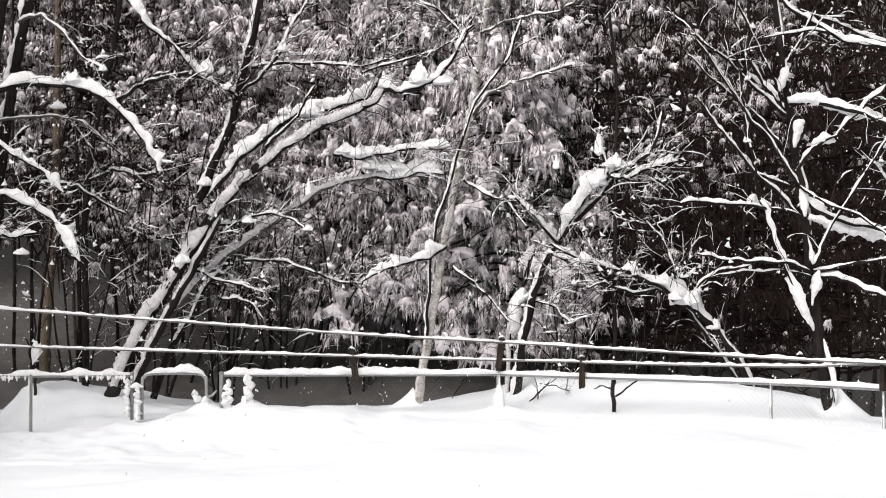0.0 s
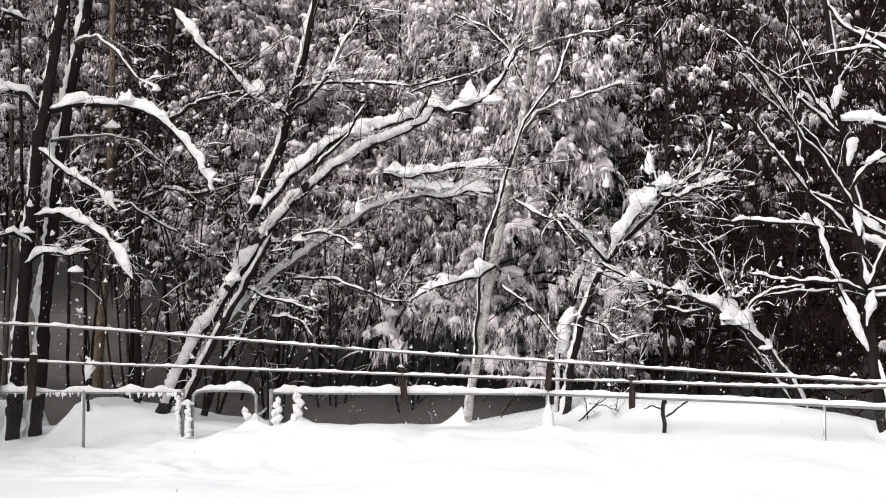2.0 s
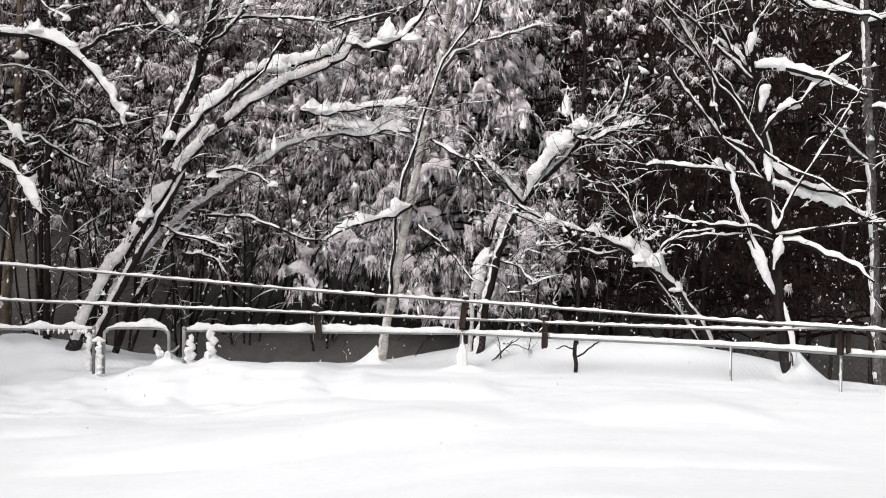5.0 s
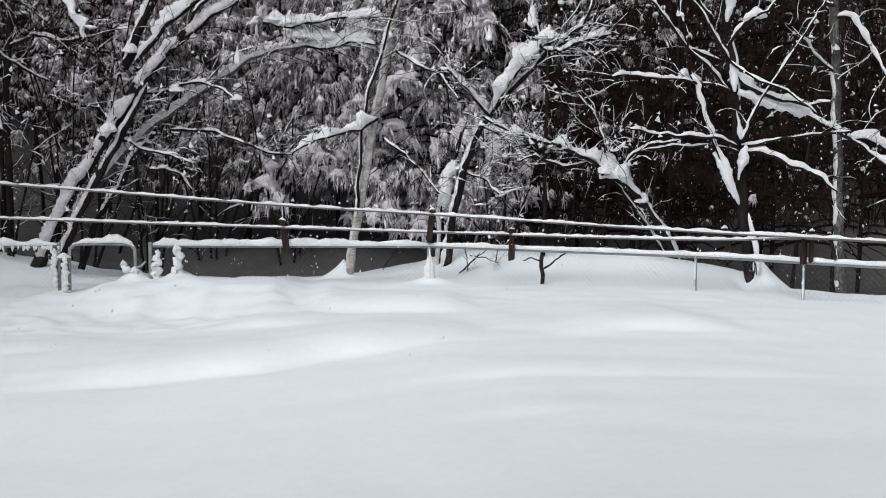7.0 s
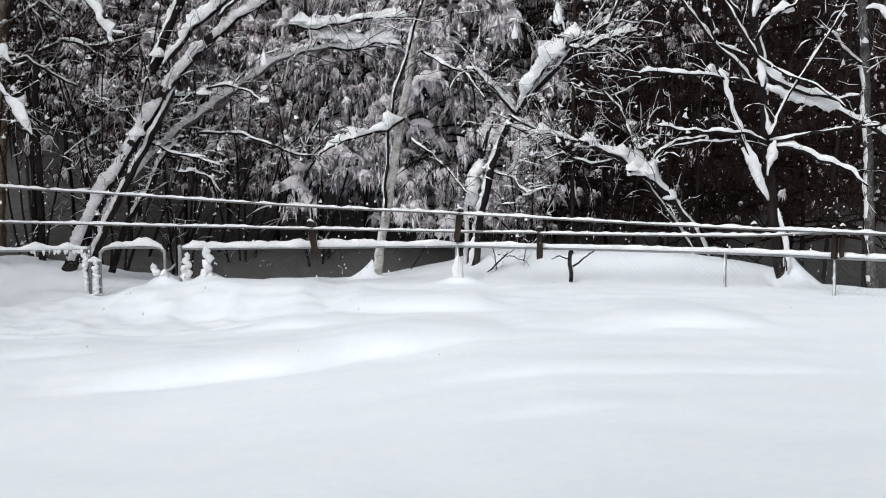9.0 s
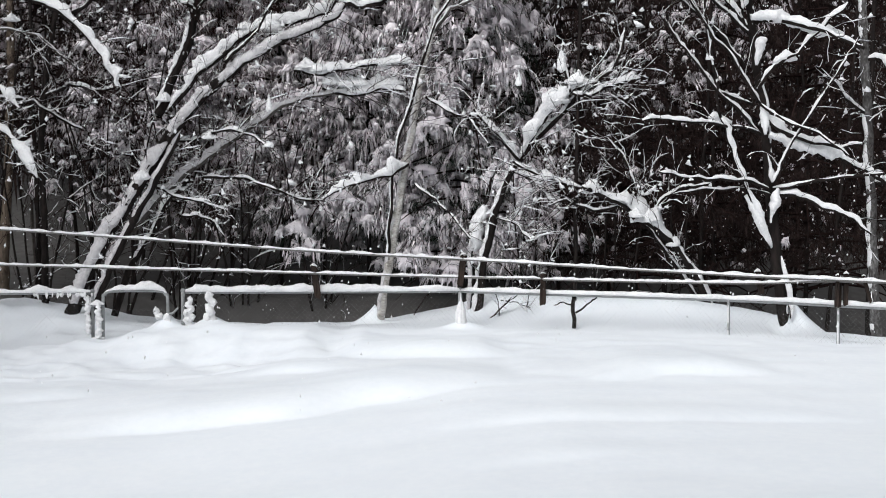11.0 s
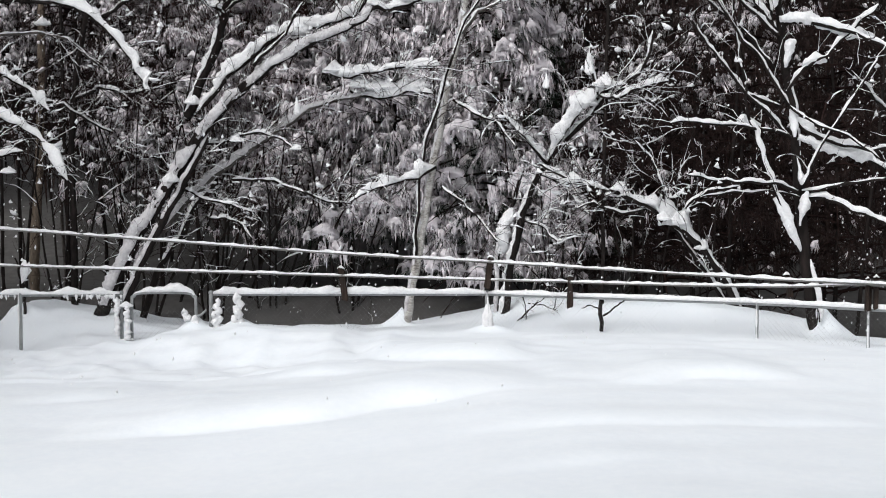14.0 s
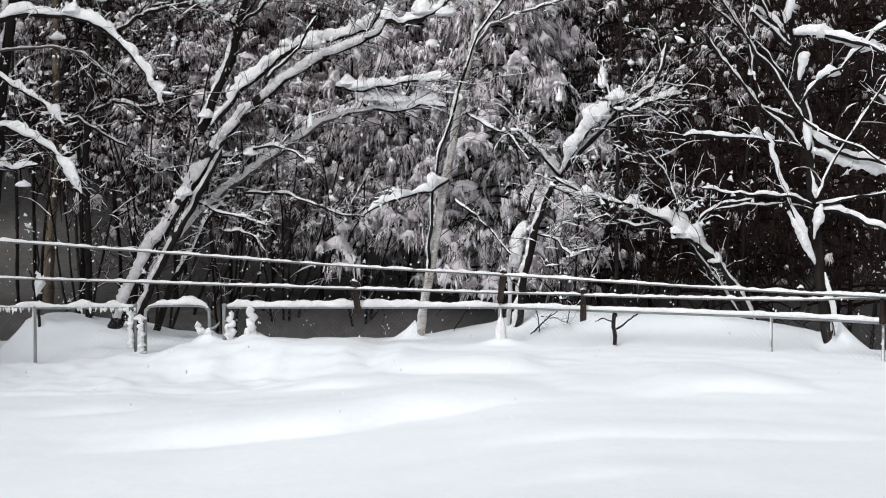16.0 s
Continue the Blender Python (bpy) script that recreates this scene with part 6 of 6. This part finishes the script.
def fringe(parent, a, b, z, seed):
    """Short teeth of frozen snow hanging under a rail."""
    rng = np.random.default_rng(seed)
    buf = Buf()
    a, b = np.array(a), np.array(b)
    for i in range(int(np.linalg.norm(b - a) / 0.032)):
        p = a + (b - a) * rng.random()
        if noise.noise((p[0] * 1.7, seed, 0)) < -0.12:
            continue
        s = 0.02 + 0.02 * rng.random()
        buf.add_many(turned(LUMPS, [int(rng.integers(0, len(LUMPS)))], np.array([[p[0], p[1] - 0.022, z + 0.005]]), np.array([[s, s, s * (1.2 + 1.3 * rng.random())]]), np.array([[0.1 * rng.normal(), 0, -1.0]]), rng), LUMP_FACES)
    return part("ice_fringe", buf, CAP_SNOW, parent, "teeth of frozen snow under the rail", kind="stuff")


def netting(parent, a, b, top, bottom, cell=0.058, r=0.0008):
    """Woven diamond wire between two points of the plan."""
    buf = Buf()
    a, b = np.array(a, float), np.array(b, float)
    n = int(np.linalg.norm(b - a) / (cell / 2))
    rows = int((top - bottom) / (cell / 2))
    for i in range(n):
        p = []
        for j in range(rows + 1):
            q = a + (b - a) * min(1, (i + (j + i) % 2) / n)
            p.append((q[0], q[1] + (0.004 if j % 2 else -0.004), top - j * cell / 2, r))
        tube(buf, np.array(p), 3)
    return part("chain_mesh", buf, WIRE, parent, "thin diamond wire mesh", smooth=False)


def fence_run(points, posts, snow, seed, gaps=0.0, lumpy=0.8, label="galvanised chain-link fence half buried in snow", r=0.024):
    f = thing("chain_link_fence", (*points[0], -0.65), label, "fence", "runs of the yard fence")
    rail(f, [(x, y, RAIL) for x, y in points], snow, seed, gaps, lumpy=lumpy)
    for k, (x, y, s) in enumerate(posts):
        post(f, x, y, RAIL + 0.01, -0.65, r=r, snow=s, seed=seed + k)
    for a, b in zip(points, points[1:]):
        netting(f, a, b, RAIL - 0.03, -0.35)
    return f


left_run = fence_run([(-9.0, 13.6), (-5.0, 13.7), (-3.52, 13.72)], [(-9.0, 13.6, 0.0), (-6.6, 13.65, 0.02), (-4.63, 13.7, 0.022), (-3.50, 13.72, 0.0)], 0.07, 11, 0.1, lumpy=1.3, r=0.019)
mid_run = fence_run([(-2.47, 13.75), (0.62, 13.7)], [(-2.5, 13.75, 0.0), (-2.2, 13.75, 0.0), (0.62, 13.7, 0.0)], 0.085, 17, lumpy=0.7)
fence_run([(0.62, 13.7), (3.3, 12.3), (4.4, 11.4), (6.6, 9.6)], [(3.3, 12.3, 0.008), (4.178, 11.59, 0.008), (5.5, 10.5, 0.0), (6.6, 9.6, 0.0)], 0.045, 23, 0.0, lumpy=0.45, r=0.015)

fringe(left_run, (-6.5, 13.7), (-3.5, 13.72), RAIL - 0.01, 71)
crust(mid_run, -2.19, 13.74, 0.04, RAIL, 0.12, 72)
crust(mid_run, -2.45, 13.74, 0.05, RAIL - 0.05, 0.095, 73, 0.35)
hat(mid_run, (0.63, 13.66, 0.14), 0.13, 0.44)
crust(left_run, -3.52, 13.71, 0.1, RAIL - 0.04, 0.06, 74, -0.4)


def gate():
    """A low walk-through gate with rounded top corners, its latch and its hinges."""
    g = thing("garden_gate", (-3.4, 13.72, -0.65), "low galvanised chain-link gate with a snow-capped rounded frame", "gate")
    y, x0, x1, top = 13.70, -3.38, -2.66, 0.565
    b = Buf()
    pts = [(x0, y, -0.6), (x0, y, top - 0.14), (x0 + 0.025, y, top - 0.04), (x0 + 0.11, y, top), (x1 - 0.11, y, top), (x1 - 0.025, y, top - 0.04), (x1, y, top - 0.14), (x1, y, -0.6)]
    tube(b, glide([(*p, 0.018) for p in pts], 0.03), 9)
    fr = part("gate_frame", b, GALV, g)
    w = Buf()
    snow_ridge(w, glide([(x0 + 0.03, y, top - 0.03, 0.022), (x0 + 0.11, y, top + 0.005, 0.022), (x1 - 0.11, y, top + 0.005, 0.022), (x1 - 0.02, y, top - 0.04, 0.022)], 0.03), 0.085, 31, (0, -0.1, 1), 9)
    part("snow_ridge", w, CAP_SNOW, fr, "rounded ridge of snow")
    netting(g, (x0, y), (x1, y), top - 0.2, -0.3)
    for k, z in enumerate((0.02, 0.40)):
        h = Buf()
        tube(h, glide([(x0 - 0.13, y - 0.01, z, 0.010), (x0 - 0.05, y - 0.03, z + 0.01, 0.014), (x0 + 0.01, y - 0.01, z, 0.016)], 0.02), 8)
        ob = part("hinge", h, GALV, g)
        w = Buf()
        snow_ridge(w, glide([(x0 - 0.13, y - 0.02, z + 0.01, 0.02), (x0 + 0.02, y - 0.02, z + 0.01, 0.02)], 0.02), 0.07, 35 + k, (0, -0.3, 1), 8)
        part("snow_cap", w, CAP_SNOW, ob)
    lt = Buf()
    tube(lt, glide([(x1 - 0.03, y - 0.02, 0.3, 0.014), (x1 + 0.06, y - 0.03, 0.32, 0.014), (x1 + 0.12, y - 0.02, 0.38, 0.01)], 0.02), 8)
    ob = part("latch", lt, GALV, g)
    crust(ob, x1 - 0.11, y - 0.01, 0.27, 0.37, 0.075, 77)
    w = Buf()
    snow_ridge(w, glide([(x1, y - 0.02, -0.1, 0.05), (x1 - 0.01, y - 0.02, 0.1, 0.05), (x1 - 0.01, y - 0.02, 0.3, 0.02)], 0.02), 0.07, 43, (-0.5, -1, 0.1), 9)
    part("snow_crust", w, CAP_SNOW, fr, "snow packed against the frame")
    crust(fr, x0 - 0.05, y - 0.01, 0.05, 0.42, 0.06, 75, 0.1)
    crust(fr, x1 - 0.01, y, -0.05, 0.3, 0.08, 76)
    return g


gate()

# ---- stakes and rails above the fence ----
def stake(x, y, z0, z1, lean, w=0.042, d=0.03, cap=0.05, seed=1):
    """A short rough wooden stake fixed to the fence rail, capped with snow."""
    s = thing("wooden_stake", (x, y, z0), "short dark weathered wooden stake with a cap of snow", "stake", "stakes along the fence")
    rng = np.random.default_rng(seed)
    b = Buf()
    k = 7
    v, m = [], 8
    ring = [(-1, -0.8), (-0.8, -1), (0.8, -1), (1, -0.8), (1, 0.8), (0.8, 1), (-0.8, 1), (-1, 0.8)]
    for i in range(k):
        f = i / (k - 1)
        cx = x + lean * f * (z1 - z0)
        jit = 1 + 0.05 * rng.normal()
        v += [(cx + a * w * jit, y + c * d, z0 + (z1 - z0) * f + 0.012 * rng.normal() * (i in (0, k - 1))) for a, c in ring]
    b.add(v, [(i * m + j, i * m + (j + 1) % m, (i + 1) * m + (j + 1) % m, (i + 1) * m + j) for i in range(k - 1) for j in range(m)] + [tuple(range(m))[::-1], tuple(range((k - 1) * m, k * m))])
    st = part("stake_body", b, STAKE, s, smooth=False)
    tx = x + lean * (z1 - z0)
    c = Buf()
    snow_ridge(c, glide([(tx - w * 1.1, y, z1 + 0.002, 0.016), (tx, y, z1 + 0.006, 0.028), (tx + w * 1.1, y, z1 + 0.002, 0.016)], 0.012), cap, seed, (0, 0, 1), 10)
    part("snow_cap", c, CAP_SNOW, s, "small cap of snow")
    return s


stake(0.615, 13.63, 0.620, 0.948, 0.121, w=0.035, cap=0.044, seed=1)
stake(-0.978, 13.66, 0.498, 0.826, -0.134, w=0.036, cap=0.044, seed=2)
stake(1.497, 13.18, 0.453, 0.764, 0.007, w=0.029, cap=0.037, seed=3)
stake(3.597, 12.15, 0.621, 0.834, -0.225, w=0.027, cap=0.034, seed=4)
stake(-5.198, 13.60, 0.488, 0.961, 0.044, w=0.040, cap=0.044, seed=6)
stake(-5.615, 13.60, 0.488, 0.960, 0.070, w=0.045, cap=0.044, seed=7)

stake(4.135, 11.52, 0.545, 0.83, 0.03, w=0.017, d=0.02, cap=0.02, seed=5)
stake(4.171, 11.56, 0.545, 0.805, 0.0, w=0.020, d=0.02, cap=0.04, seed=8)
stake(4.213, 11.50, 0.56, 0.845, 0.02, w=0.020, d=0.02, cap=0.04, seed=10)
stake(4.40, 11.36, 0.60, 0.835, -0.28, w=0.016, d=0.018, cap=0.085, seed=9)


def line_rail(name, pts, r, snow, label, seed):
    t = thing(name, pts[0], label, "fence rail", "rails above the fence")
    b = Buf()
    tube(b, glide([(*p, r) for p in pts], 0.2), 8, 0.06, seed)
    body = part("rail_body", b, WIRE_DARK, t)
    w = Buf()
    snow_ridge(w, glide([(p[0], p[1], p[2], r * 1.1) for p in pts], 0.035), snow, seed, (0, -0.15, 1), 9, 0.0, 0.75)
    part("snow_ridge", w, CAP_SNOW, body, "thin ridge of snow")
    return t


WIRE_DARK = material("weathered_rail", [(0.10, 0.10, 0.09), (0.22, 0.21, 0.20)], 8, 0.7, 0.3, 4)

line_rail("fence_rail", [(-7.39, 13.60, 1.462), (-5.68, 13.60, 1.332), (-4.95, 13.60, 1.296), (-3.37, 13.60, 1.184), (-1.16, 13.60, 1.018), (0.65, 13.60, 0.911)], 0.013, 0.026, "long straight upper rail dusted with a ridge of snow", 51)
line_rail("fence_rail", [(0.65, 13.60, 0.911), (2.19, 12.95, 0.841), (3.53, 12.10, 0.798), (4.16, 11.45, 0.799), (5.31, 10.80, 0.773)], 0.012, 0.024, "long straight upper rail dusted with a ridge of snow", 52)
line_rail("fence_rail", [(-7.39, 13.62, 0.998), (-5.18, 13.62, 0.896), (-4.95, 13.62, 0.886), (-3.06, 13.62, 0.823), (-1.00, 13.62, 0.759)], 0.012, 0.022, "long straight lower rail dusted with a ridge of snow", 53)
line_rail("fence_rail", [(-1.00, 13.62, 0.759), (0.65, 13.62, 0.709), (1.50, 13.15, 0.717)], 0.012, 0.022, "long straight lower rail dusted with a ridge of snow", 54)
line_rail("fence_rail", [(1.50, 13.15, 0.711), (2.72, 12.60, 0.712), (3.53, 12.10, 0.731), (4.17, 11.50, 0.785), (5.31, 10.80, 0.763)], 0.012, 0.024, "long straight lower rail dusted with a ridge of snow", 55)

# ---- snow in the air ----
def falling_snow(count):
    """Flakes hanging in the air over the yard, as they stand at one moment."""
    rng = np.random.default_rng(77)
    at = np.column_stack([rng.uniform(-7, 7, count), rng.uniform(6.0, 15.8, count), rng.uniform(0.4, 6.5, count)])
    size = 0.003 + 0.006 * rng.random(count) ** 2.5
    flake = np.array([(1, 0, 0), (0, 1, 0), (-1, 0, 0), (0, -1, 0), (0.2, 0, 1.6), (-0.1, 0, -1.4)])
    faces = [(0, 1, 4), (1, 2, 4), (2, 3, 4), (3, 0, 4), (1, 0, 5), (2, 1, 5), (3, 2, 5), (0, 3, 5)]
    buf = Buf()
    buf.add_many(at[:, None] + flake[None] * size[:, None, None] * rng.uniform(0.7, 1.3, (count, 1, 3)), faces)
    return tagged(part("falling_snow", buf, TWIG_SNOW, None), "small white snowflakes drifting down over the yard", "snowflakes", kind="stuff")


falling_snow(5200)
